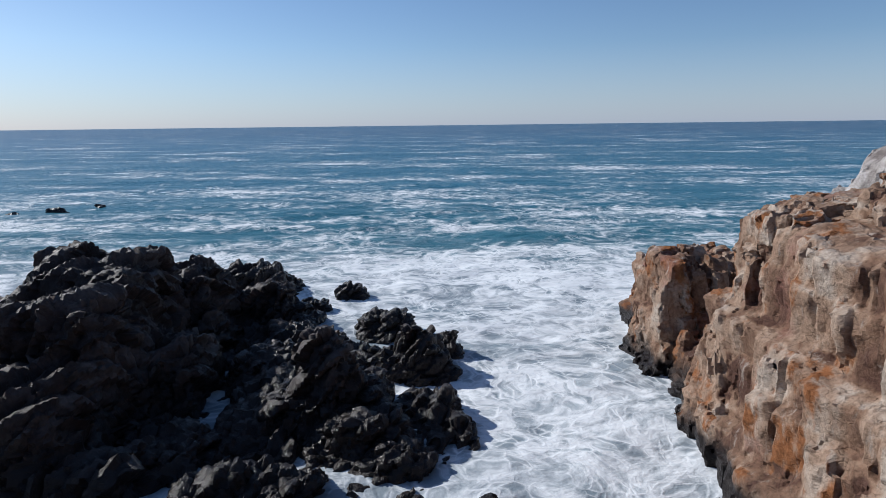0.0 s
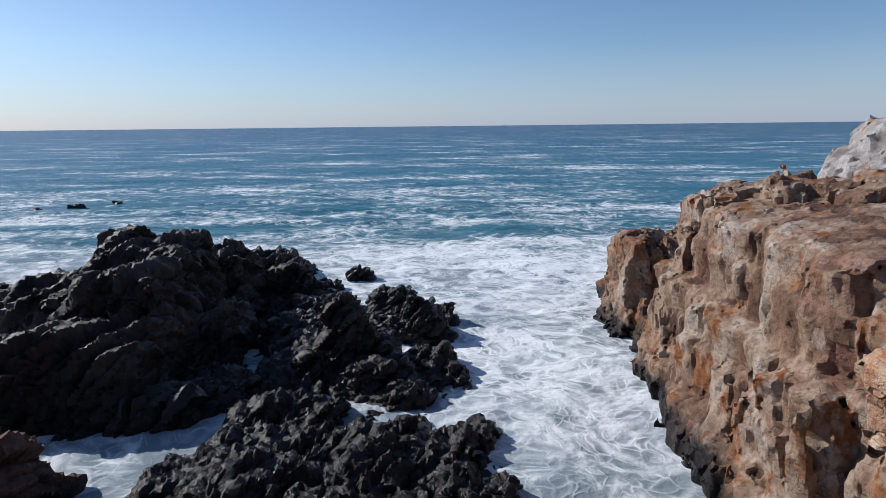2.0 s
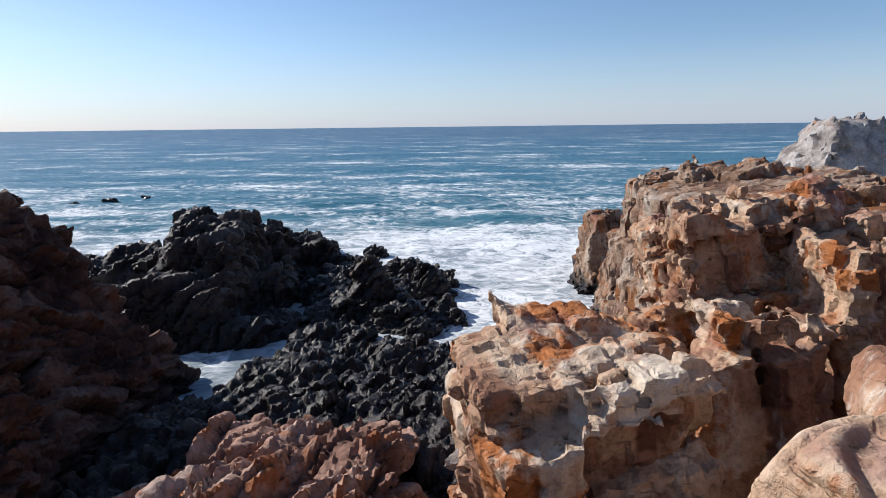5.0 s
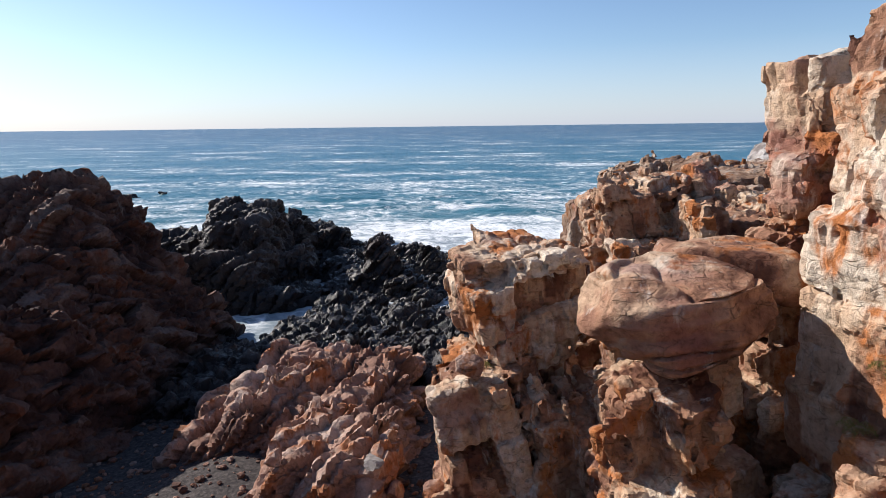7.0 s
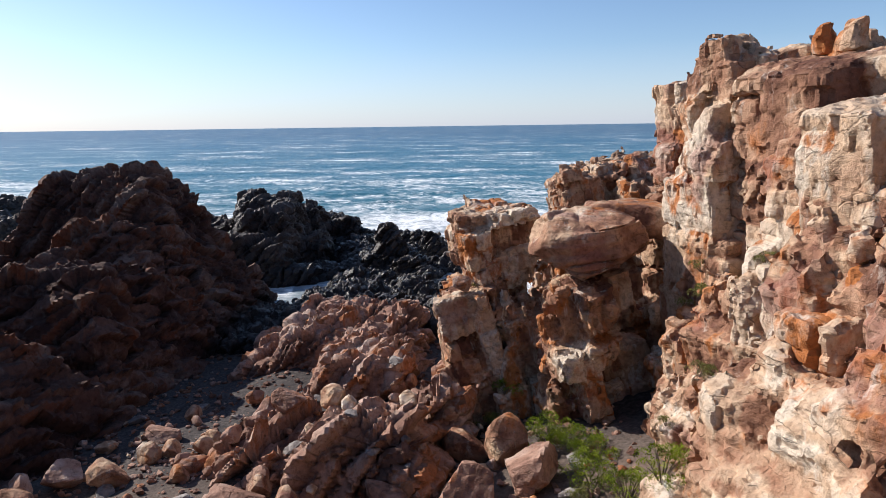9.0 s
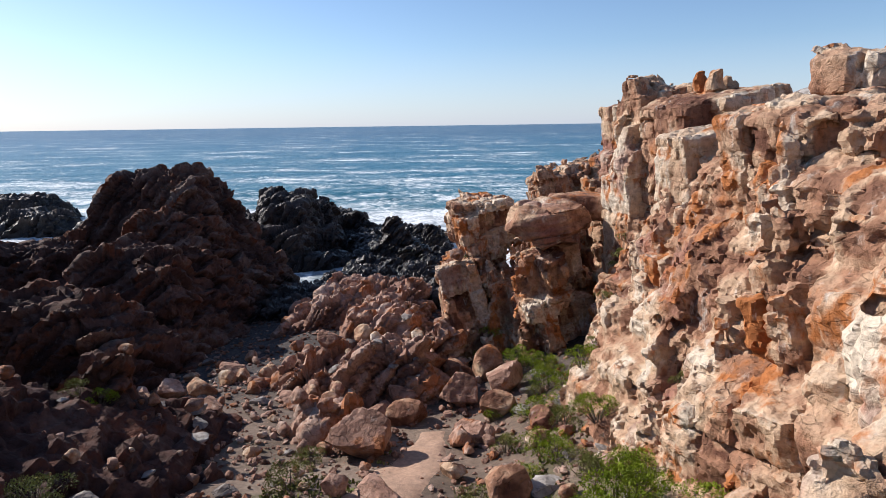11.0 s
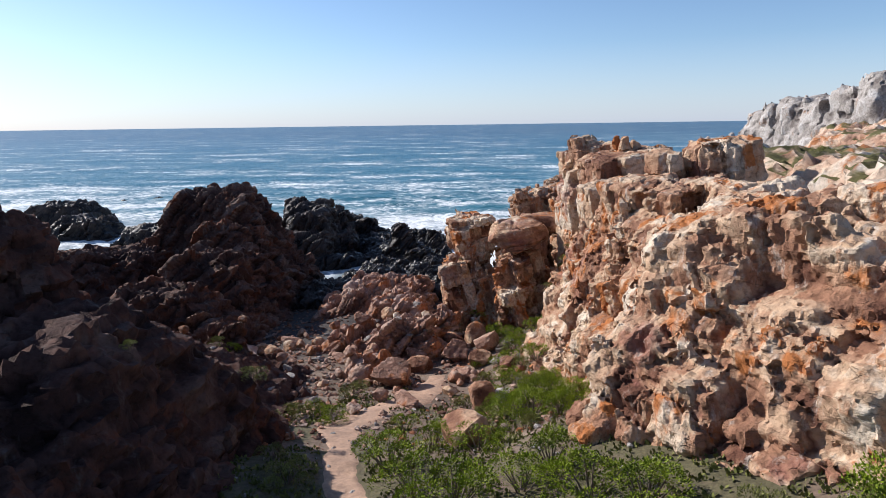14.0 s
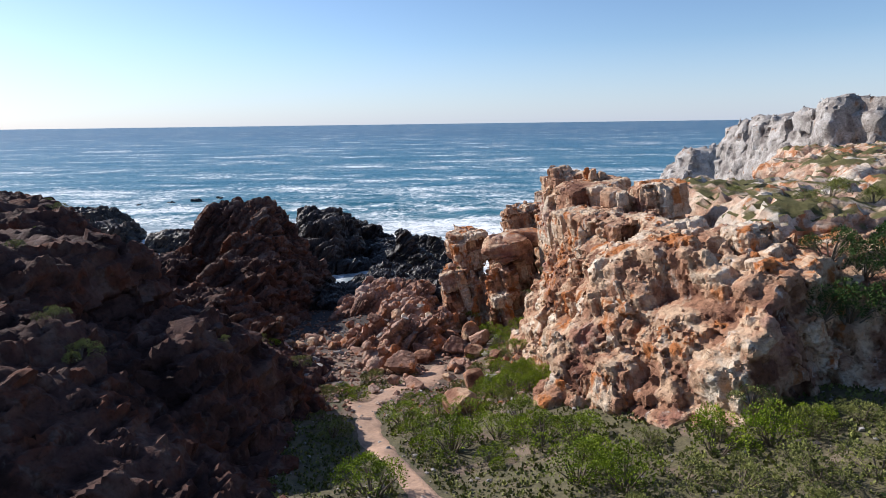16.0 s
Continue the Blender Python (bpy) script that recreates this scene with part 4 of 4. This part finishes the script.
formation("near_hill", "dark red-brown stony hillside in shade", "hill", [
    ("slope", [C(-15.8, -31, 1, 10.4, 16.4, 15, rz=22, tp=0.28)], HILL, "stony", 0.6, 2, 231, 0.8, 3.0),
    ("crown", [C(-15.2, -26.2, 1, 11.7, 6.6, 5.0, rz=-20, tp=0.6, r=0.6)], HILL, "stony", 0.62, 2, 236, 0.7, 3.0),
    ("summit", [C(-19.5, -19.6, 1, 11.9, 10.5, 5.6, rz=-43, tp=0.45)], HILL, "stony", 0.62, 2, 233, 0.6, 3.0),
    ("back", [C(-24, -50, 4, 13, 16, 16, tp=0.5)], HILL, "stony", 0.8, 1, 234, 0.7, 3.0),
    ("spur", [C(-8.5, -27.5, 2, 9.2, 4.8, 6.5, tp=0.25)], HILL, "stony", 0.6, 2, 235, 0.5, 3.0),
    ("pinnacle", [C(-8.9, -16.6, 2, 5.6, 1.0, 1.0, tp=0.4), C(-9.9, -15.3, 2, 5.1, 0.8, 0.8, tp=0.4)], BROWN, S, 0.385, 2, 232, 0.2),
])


# ---- loose stones ----
def ball(level):
    bm = bmesh.new()
    bmesh.ops.create_icosphere(bm, subdivisions=level, radius=1.0)
    v = np.array([x.co for x in bm.verts])
    q = np.array([[x.index for x in f.verts] for f in bm.faces])
    bm.free()
    return v, q


BALLS = {k: ball(k) for k in (1, 2, 3, 4)}
rs = np.random.RandomState(7)


def stone_points(level, squash, cuts=11, rough=0.05):
    """An angular stone: a ball cut by planes, half a metre to the side."""
    v, q = BALLS[level]
    n = rs.normal(size=(cuts, 3))
    n /= np.linalg.norm(n, axis=1, keepdims=True)
    reach = rs.uniform(0.42, 0.82, cuts)
    along = v @ n.T
    r = np.where(along > 0.05, reach / np.maximum(along, 0.05), 9).min(1)
    p = v * np.minimum(r, 1.0)[:, None]
    if rough:
        p = p * (1 + rough * fbm(p + rs.uniform(0, 90), 0.35, 3, 3)[:, None])
    return p * np.array(squash) * 0.5, q


def boulder(name, label, material, level=4, squash=(1.0, 0.85, 0.7)):
    p, q = stone_points(level, squash, 12, 0.10)
    ob = new(name, mesh_of(name, p, q, material, False, tone=np.full(len(p), rs.uniform(0.2, 0.8)), grain=np.clip(0.5 + fbm(p, 0.2, 2, 9), 0, 1)))
    return tagged(ob, label, "boulder", "boulders on the cove floor")


bpy.context.view_layer.update()
BUILT = bpy.context.evaluated_depsgraph_get()


def rest(x, y, top=30.0):
    """The height of the first thing under a place."""
    hit, place, *_ = scene.ray_cast(BUILT, Vector((x, y, top)), Vector((0, 0, -1)))
    return place.z if hit else 0.0


SHAPES = (
    ("angular orange-brown boulder on the valley floor", ORANGE, (1.0, 0.85, 0.75)),
    ("angular pink-brown boulder among rubble", APRON, (1.0, 0.7, 0.6)),
    ("flat pale stone slab among rubble", WHITE, (1.0, 0.8, 0.35)),
    ("red-brown broken boulder on the valley floor", APRON, (0.9, 0.9, 0.8)),
    ("squared tawny boulder beside the cliff", ORANGE, (1.0, 0.75, 0.85)))
KINDS = [boulder("boulder", s[0], s[1], 4, s[2]) for s in SHAPES]


def put(thing, x, y, size, sink=0.2, z=None, turn=None, tall=1.0):
    z = rest(x, y, 8.0) if z is None else z
    turn = rs.uniform(0, 360) if turn is None else turn
    half = 0.5 * size * thing.dimensions.z / max(thing.dimensions.x, 0.01)
    ob = copy_thing(thing, pose(x, y, z + half * (1 - 2 * sink), rs.uniform(-12, 12), rs.uniform(-12, 12), turn))
    ob.scale = (size, size, size * tall)
    return ob


# the large boulders: x, y, width, kind
for x, y, w, k in [(0.3, -10.6, 1.5, 0), (1.2, -11.2, 1.6, 4), (-8.6, -11.4, 1.2, 0), (-8.6, -8.7, 1.3, 1), (-10.0, -13.0, 1.2, 0), (0.2, -13.3, 1.6, 3), (1.7, -12.8, 1.6, 3), (-2.3, -13.8, 1.2, 1),
                   (1.3, -14.6, 1.2, 0), (-5.9, -7.4, 1.4, 1), (-1.5, -13.2, 1.3, 1), (2.8, -12.4, 1.0, 2), (-2.4, -17.0, 2.0, 3), (1.0, -20.4, 1.4, 0), (0.2, -24.4, 1.7, 0)]:
    put(KINDS[k], x, y, w, 0.22)
for x, y, w, k in [(-3.3, -21.0, 0.7, 3), (-1.4, -14.4, 1.3, 0), (1.8, -20.1, 1.0, 2), (-1.7, -19.8, 1.4, 1), (-6.6, -16.7, 1.0, 2), (-5.0, -13.0, 1.7, 1), (-9.8, -11.4, 1.2, 3), (8.2, -33.2, 0.8, 2),
                   (10.1, -31.6, 1.2, 0), (11.4, -29.9, 1.4, 4), (2.2, -16.4, 1.0, 0), (0.4, -16.0, 1.2, 3), (-6.8, -11.0, 1.3, 1), (-4.4, -10.0, 1.2, 3), (-7.2, -14.3, 1.1, 1)]:
    put(KINDS[k], x, y, w, 0.25)
PATH_LINE = [(-0.6, -15.2), (-0.9, -17.5), (-1.6, -19.6), (-2.8, -21.0), (-3.5, -22.8), (-3.1, -24.9), (-2.7, -27.2), (-2.1, -28.8), (-1.3, -30.4), (-0.7, -32.0), (0.6, -36.0), (1.0, -44.0)]
path_x = lambda y: np.interp(-np.asarray(y, float), [-b for a, b in PATH_LINE], [a for a, b in PATH_LINE])
count = 0
SMALL = [boulder("boulder", s[0], s[1], 3, s[2]) for s in SHAPES]
while count < 262:
    x, y = rs.uniform(-10.5, 3.4), rs.uniform(-21.5, -6.0)
    if x > 1.5 and y > -11 or abs(x - path_x(y)) < 0.8 and y < -15 or rs.rand() > 0.35 + 0.65 * (y > -17):
        continue
    put(SMALL[rs.randint(5)], x, y, 0.22 + 0.7 * rs.rand() ** 2.0, 0.22)
    count += 1
for k in KINDS + SMALL:
    bpy.data.objects.remove(k)


def scattered(name, label, category, material, places, sizes, level=1, kind="stuff"):
    """Countless small stones joined in one mesh."""
    vs, qs, tones, n = [], [], [], 0
    for (x, y, z), s in zip(places, sizes):
        p, q = stone_points(level, (1, rs.uniform(0.6, 1), rs.uniform(0.4, 0.8)), 8, 0)
        a = rs.uniform(0, 6.28)
        p = p @ np.array([[math.cos(a), -math.sin(a), 0], [math.sin(a), math.cos(a), 0], [0, 0, 1]]) * s + (x, y, z + 0.12 * s)
        vs.append(p), qs.append(q + n), tones.append(np.full(len(p), rs.rand()))
        n += len(p)
    v, tone = np.concatenate(vs), np.concatenate(tones)
    return tagged(new(name, mesh_of(name, v, np.concatenate(qs), material, False, tone=tone, grain=tone * 7.3 % 1)), label, category, kind=kind)


xs, ys = rs.uniform(-12, 4.2, 6400), 4 - 29 * rs.rand(6400) ** 0.85
keep = (np.abs(xs - path_x(ys)) > 0.45) | (ys > -15)
xs, ys = xs[keep], ys[keep]
scattered("rubble", "grey-brown broken stone rubble on the cove floor", "rubble", APRON, np.stack([xs, ys, ground_height(xs, ys)], 1), 0.07 + 0.32 * rs.rand(len(xs)) ** 2.5)
xs, ys = rs.uniform(-6, 12, 900), rs.uniform(-40, -20, 900)
scattered("pebbles", "small pale stones between the bushes", "stones", WHITE, np.stack([xs, ys, ground_height(xs, ys)], 1), 0.05 + 0.22 * rs.rand(900) ** 3)

# ---- footpath ----
py_ = np.linspace(-44, -15.2, 220)
side = np.linspace(-1, 1, 11)
half_path = 0.46 + 0.16 * fbm(np.stack([py_ * 0, py_, py_ * 0], 1), 1.3, 3, 33) + np.interp(py_, [-24, -21.5, -19.5, -17, -15.2], [0, 0.55, 0.35, 0.2, -0.1])
fx = path_x(py_)[:, None] + half_path[:, None] * side
fy = np.repeat(py_[:, None], 11, 1)
fz = ground_height(fx.ravel(), fy.ravel()).reshape(fx.shape) + 0.035 - 0.06 * np.abs(side) ** 6
i = np.arange(fx.size).reshape(fx.shape)
footpath = new("footpath", mesh_of("footpath", np.stack([fx, fy, fz], -1).reshape(-1, 3), np.stack([i[:-1, :-1], i[:-1, 1:], i[1:, 1:], i[1:, :-1]], -1).reshape(-1, 4), SAND, True))
tagged(footpath, "narrow trodden path of pinkish sand", "path", kind="structure")


# ---- bushes ----
def leaves(points, outward, size, spread_=0.9):
    """Small pointed leaves, one at each point."""
    n = len(points)
    d = outward + spread_ * rs.normal(size=(n, 3))
    d /= np.linalg.norm(d, axis=1, keepdims=True)
    s = np.cross(d, rs.normal(size=(n, 3)))
    s /= np.linalg.norm(s, axis=1, keepdims=True)
    l = size * rs.uniform(0.6, 1.3, (n, 1))
    v = np.stack([points, points + 0.5 * l * d + 0.3 * l * s, points + l * d, points + 0.5 * l * d - 0.3 * l * s], 1).reshape(-1, 3)
    return v, np.arange(4 * n).reshape(n, 4)


def bush(name, label, material, seed, leaf=0.026, count=3000, lumps=14, flat=0.62):
    """A low round shrub a metre across: bent stems and a lumpy, gappy crown of leaves."""
    rs.seed(seed)
    root = tagged(new(name), label, "bush", "bushes in the cove")
    a, o = rs.uniform(0, 6.28, lumps), 0.40 * np.sqrt(rs.rand(lumps))
    c = np.stack([o * np.cos(a), o * np.sin(a), (0.10 + 0.36 * (1 - (o / 0.42) ** 2) * rs.uniform(0.7, 1.1, lumps)) * flat / 0.62], 1)
    r = rs.uniform(0.09, 0.19, lumps)
    which = rs.choice(lumps, count, p=r ** 2 / (r ** 2).sum())
    d = rs.normal(size=(count, 3))
    d[:, 2] = np.abs(d[:, 2]) * 1.1 - 0.25
    d /= np.linalg.norm(d, axis=1, keepdims=True)
    p = c[which] + d * (r[which] * rs.uniform(0.72, 1.05, count))[:, None]
    low = p[:, 2] > 0.01
    p = p[low]
    v, q = leaves(p, 1.4 * d[low] + (0, 0, 0.35), leaf, 0.5)
    core_v, core_q = BALLS[2]
    core_q = np.concatenate([core_q, core_q[:, 2:]], 1)
    cores = []
    for k in range(lumps):
        q = np.concatenate([q, core_q + len(v)])
        crumpled = core_v * (0.96 + 0.16 * fbm(core_v + 3 * k, 0.35, 2, seed + k))[:, None]
        v = np.concatenate([v, crumpled * r[k] * (1, 1, 0.95) + c[k]])
        # shading put into the colour: lump tops lighter, undersides darker
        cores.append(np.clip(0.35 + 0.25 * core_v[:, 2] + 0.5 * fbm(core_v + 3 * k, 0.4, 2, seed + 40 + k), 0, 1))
    shaded_tint = np.concatenate([np.repeat(np.clip(0.5 + 0.9 * fbm(p, 0.2, 2, seed) + 0.3 * d[low][:, 2] + rs.uniform(-0.2, 0.2, len(p)), 0, 1), 4), *cores])
    foliage = new("foliage", mesh_of("foliage", v, q, material, False, grain=shaded_tint))
    foliage.parent = root
    vs, qs, n = [], [], 0
    for k in range(lumps):
        a, b = np.array([c[k, 0] * 0.15, c[k, 1] * 0.15, -0.05]), c[k]
        ring = np.array([[math.cos(t), math.sin(t), 0] for t in (0, 1.57, 3.14, 4.71)])
        mid = (a + b) / 2 + [0, 0, 0.04]
        vs.append(np.concatenate([a + ring * 0.016, mid + ring * 0.012, b + ring * 0.006]))
        for lvl in (0, 4):
            qs.append(np.array([[lvl + t, lvl + (t + 1) % 4, lvl + 4 + (t + 1) % 4, lvl + 4 + t] for t in range(4)]) + n)
        n += 12
    stems = new("branchwork", mesh_of("branchwork", np.concatenate(vs), np.concatenate(qs), TWIG, True))
    stems.parent = root
    return root


BUSHES = {"green": [bush("bush", "low bright green leafy bush on the valley floor", GREEN, 300 + k) for k in range(3)],
          "olive": [bush("bush", "low olive-grey scrubby bush on stony ground", OLIVE, 310 + k, 0.028, 2400, 12, 0.5) for k in range(3)],
          "dark": [bush("bush", "dense dark green bush against the rock", DARK_LEAF, 320 + k, 0.028, 3000, 14, 0.8) for k in range(2)]}


def plant(kind, x, y, size, z=None, tall=1.0):
    z = rest(x, y, 30.0 if z is None else z + 0.5)
    src = BUSHES[kind][rs.randint(len(BUSHES[kind]))]
    ob = copy_thing(src, pose(x, y, z - 0.03 * size, 0, 0, rs.uniform(0, 360)))
    ob.scale = (size, size * rs.uniform(0.85, 1.15), size * tall * rs.uniform(0.85, 1.1))
    return ob


rs.seed(41)
for x, y, s in [(2.9, -12.8, 0.9), (3.1, -15.2, 1.0), (1.7, -11.6, 0.8), (3.1, -18.7, 1.2), (2.2, -18.9, 0.9), (3.3, -21.3, 1.2), (3.6, -23.0, 1.3), (2.3, -22.8, 1.2), (1.1, -14.9, 0.7), (1.4, -19.5, 0.9), (2.8, -24.6, 1.3), (3.7, -25.2, 1.2), (-4.6, -21.2, 1.0), (8.2, -32.4, 1.2)]:
    plant("green", x, y, s)
for x, y, s in [(2.4, -14.0, 0.8), (2.8, -16.8, 1.0), (1.5, -17.0, 0.7), (2.6, -20.3, 0.9), (0.9, -21.6, 0.8), (1.9, -24.6, 1.1), (1.3, -22.8, 0.9), (6.1, -31.7, 1.1), (7.2, -31.4, 1.2), (3.5, -34.6, 1.2), (6.4, -35.3, 1.3), (8.9, -33.9, 1.3)]:
    plant("olive", x, y, s)
for x, y, s in [(2.4, -11.0, 1.4), (3.0, -11.9, 1.3), (1.9, -12.6, 1.0), (2.8, -13.6, 1.2), (3.4, -15.8, 1.2), (1.6, -22.6, 1.5), (2.6, -22.0, 1.6), (0.9, -24.0, 1.4), (2.2, -23.9, 1.6)]:
    plant("green", x, y, s)
for x, y, s in [(-1.6, -26.5, 2.0), (-0.1, -28.6, 2.2), (-1.0, -28.0, 1.8), (1.3, -28.4, 1.6), (2.0, -27.9, 1.7), (2.5, -29.4, 1.8), (3.3, -30.1, 1.8), (1.1, -29.8, 1.2), (-2.1, -31.7, 2.0),
                (2.8, -32.3, 1.9), (3.7, -33.0, 1.9), (3.5, -31.4, 1.3), (3.0, -23.9, 1.2), (1.8, -22.2, 1.1), (3.1, -20.9, 1.2), (6.0, -32.3, 1.9), (7.2, -32.5, 1.8), (0.6, -25.4, 1.5), (-0.6, -25.0, 1.3), (1.7, -23.4, 1.5)]:
    plant("green", x, y, s)
for x, y, s in [(2.2, -11.3, 1.1), (3.3, -14.4, 1.1), (2.3, -16.0, 1.4), (3.2, -12.5, 1.0), (2.0, -18.3, 1.3), (3.0, -21.8, 1.2), (3.3, -24.2, 1.4), (-1.5, -22.8, 1.1), (-3.9, -21.8, 1.2), (-8.6, -17.4, 0.9), (1.5, -8.9, 0.9)]:
    plant("green", x, y, s)
for x, y, s in [(8.0, -32.8, 1.5), (8.1, -31.2, 1.2), (4.9, -33.3, 1.6), (7.1, -34.3, 1.6), (8.0, -34.7, 1.5), (5.8, -33.9, 1.6), (9.0, -32.7, 1.2), (-3.9, -27.2, 1.3), (-3.6, -19.3, 1.3), (-5.3, -21.7, 1.3), (0.4, -19.9, 1.0), (-3.6, -17.4, 0.9)]:
    plant("olive", x, y, s)
for x, y, s in [(2.5, -20.0, 1.1), (1.2, -17.5, 0.9), (4.8, -31.2, 1.1), (-5.6, -24.0, 1.0), (10.5, -33.5, 1.4), (9.8, -35.5, 1.6), (5.0, -36.0, 1.5), (2.0, -35.5, 1.4), (7.5, -37.0, 1.6), (0.8, -33.4, 1.0), (-4.6, -26.0, 0.9), (-2.9, -14.2, 0.6)]:
    plant("olive", x, y, s)
for x, y, z, s in [(9.6, -29.9, 8.8, 1.7), (10.6, -29.6, 9.0, 2.2), (11.8, -29.5, 9.0, 2.2), (10.3, -28.9, 10.0, 1.6), (12.6, -29.2, 9.2, 2.2), (11.4, -28.8, 10.0, 1.7)]:
    plant("dark", x, y, s, z + 4, 1.1)
for x, y, s in [(13.2, -22.8, 1.3), (14.4, -22.2, 1.6), (15.6, -22.9, 1.4), (17.0, -22.4, 1.5), (12.4, -24.0, 0.9), (18.5, -21.5, 1.4), (11.5, -20.6, 0.7), (16.0, -18.6, 0.8)]:
    plant("olive", x, y, s, 13.0)
for x, y, s in [(-9.4, -30.8, 1.1), (-10.3, -30.2, 0.9), (-14.5, -24.0, 0.8), (-13.0, -27.5, 0.6), (-16.0, -20.5, 0.8), (-17.5, -18.5, 0.7), (-8.0, -24.5, 0.5), (-6.9, -27.6, 0.5), (-8.9, -17.6, 0.9), (-11.0, -22.0, 0.6)]:
    plant("olive", x, y, s)
# small scrub on the ledges of the cliff
for x, y, z, s in [(4.5, -19.3, 6.6, 0.8), (4.3, -20.4, 7.9, 0.7), (5.9, -13.0, 8.5, 0.7), (5.7, -14.2, 7.6, 0.6), (5.5, -11.2, 7.0, 0.5), (6.1, -11.8, 9.1, 0.5), (4.9, -14.6, 8.0, 0.6), (5.3, -12.6, 8.5, 0.7), (5.2, -11.9, 9.6, 0.7), (4.2, -13.8, 7.2, 0.5), (6.9, -19.2, 11.2, 0.8), (7.6, -21.6, 11.3, 0.8), (3.9, -15.8, 6.4, 0.5), (1.2, -7.4, 5.5, 0.35), (0.6, -7.6, 5.5, 0.35), (5.4, -12.2, 7.2, 0.7), (5.7, -11.5, 7.9, 0.7), (1.0, -9.4, 3.6, 1.1)]:
    plant("olive", x, y, s, z)
for srcs in BUSHES.values():
    for src in srcs:
        for ob in (*src.children_recursive, src):
            bpy.data.objects.remove(ob)

# low mats of grass and succulents
n = 15000
xs, ys = rs.uniform(-6, 13, n), rs.uniform(-45, -17, n)
dense = fbm(np.stack([xs, ys, 0 * xs], 1), 1.6, 3, 77) + np.interp(ys, [-34, -22, -17], [0.5, 0.1, -0.25])
keep = (dense > 0) & (np.abs(xs - path_x(ys)) > 0.55)
pts = np.stack([xs, ys, ground_height(xs, ys) - 0.01], 1)[keep]
pts = np.repeat(pts, 5, 0) + rs.normal(size=(len(pts) * 5, 3)) * (0.05, 0.05, 0)
v, q = leaves(pts, np.array([0, 0, 1.2]), 0.11)
tagged(new("ground_cover", mesh_of("ground_cover", v, q, OLIVE, False, grain=np.repeat(rs.rand(len(pts)), 4))), "low green grass and creeping plants on the soil", "grass", kind="stuff")
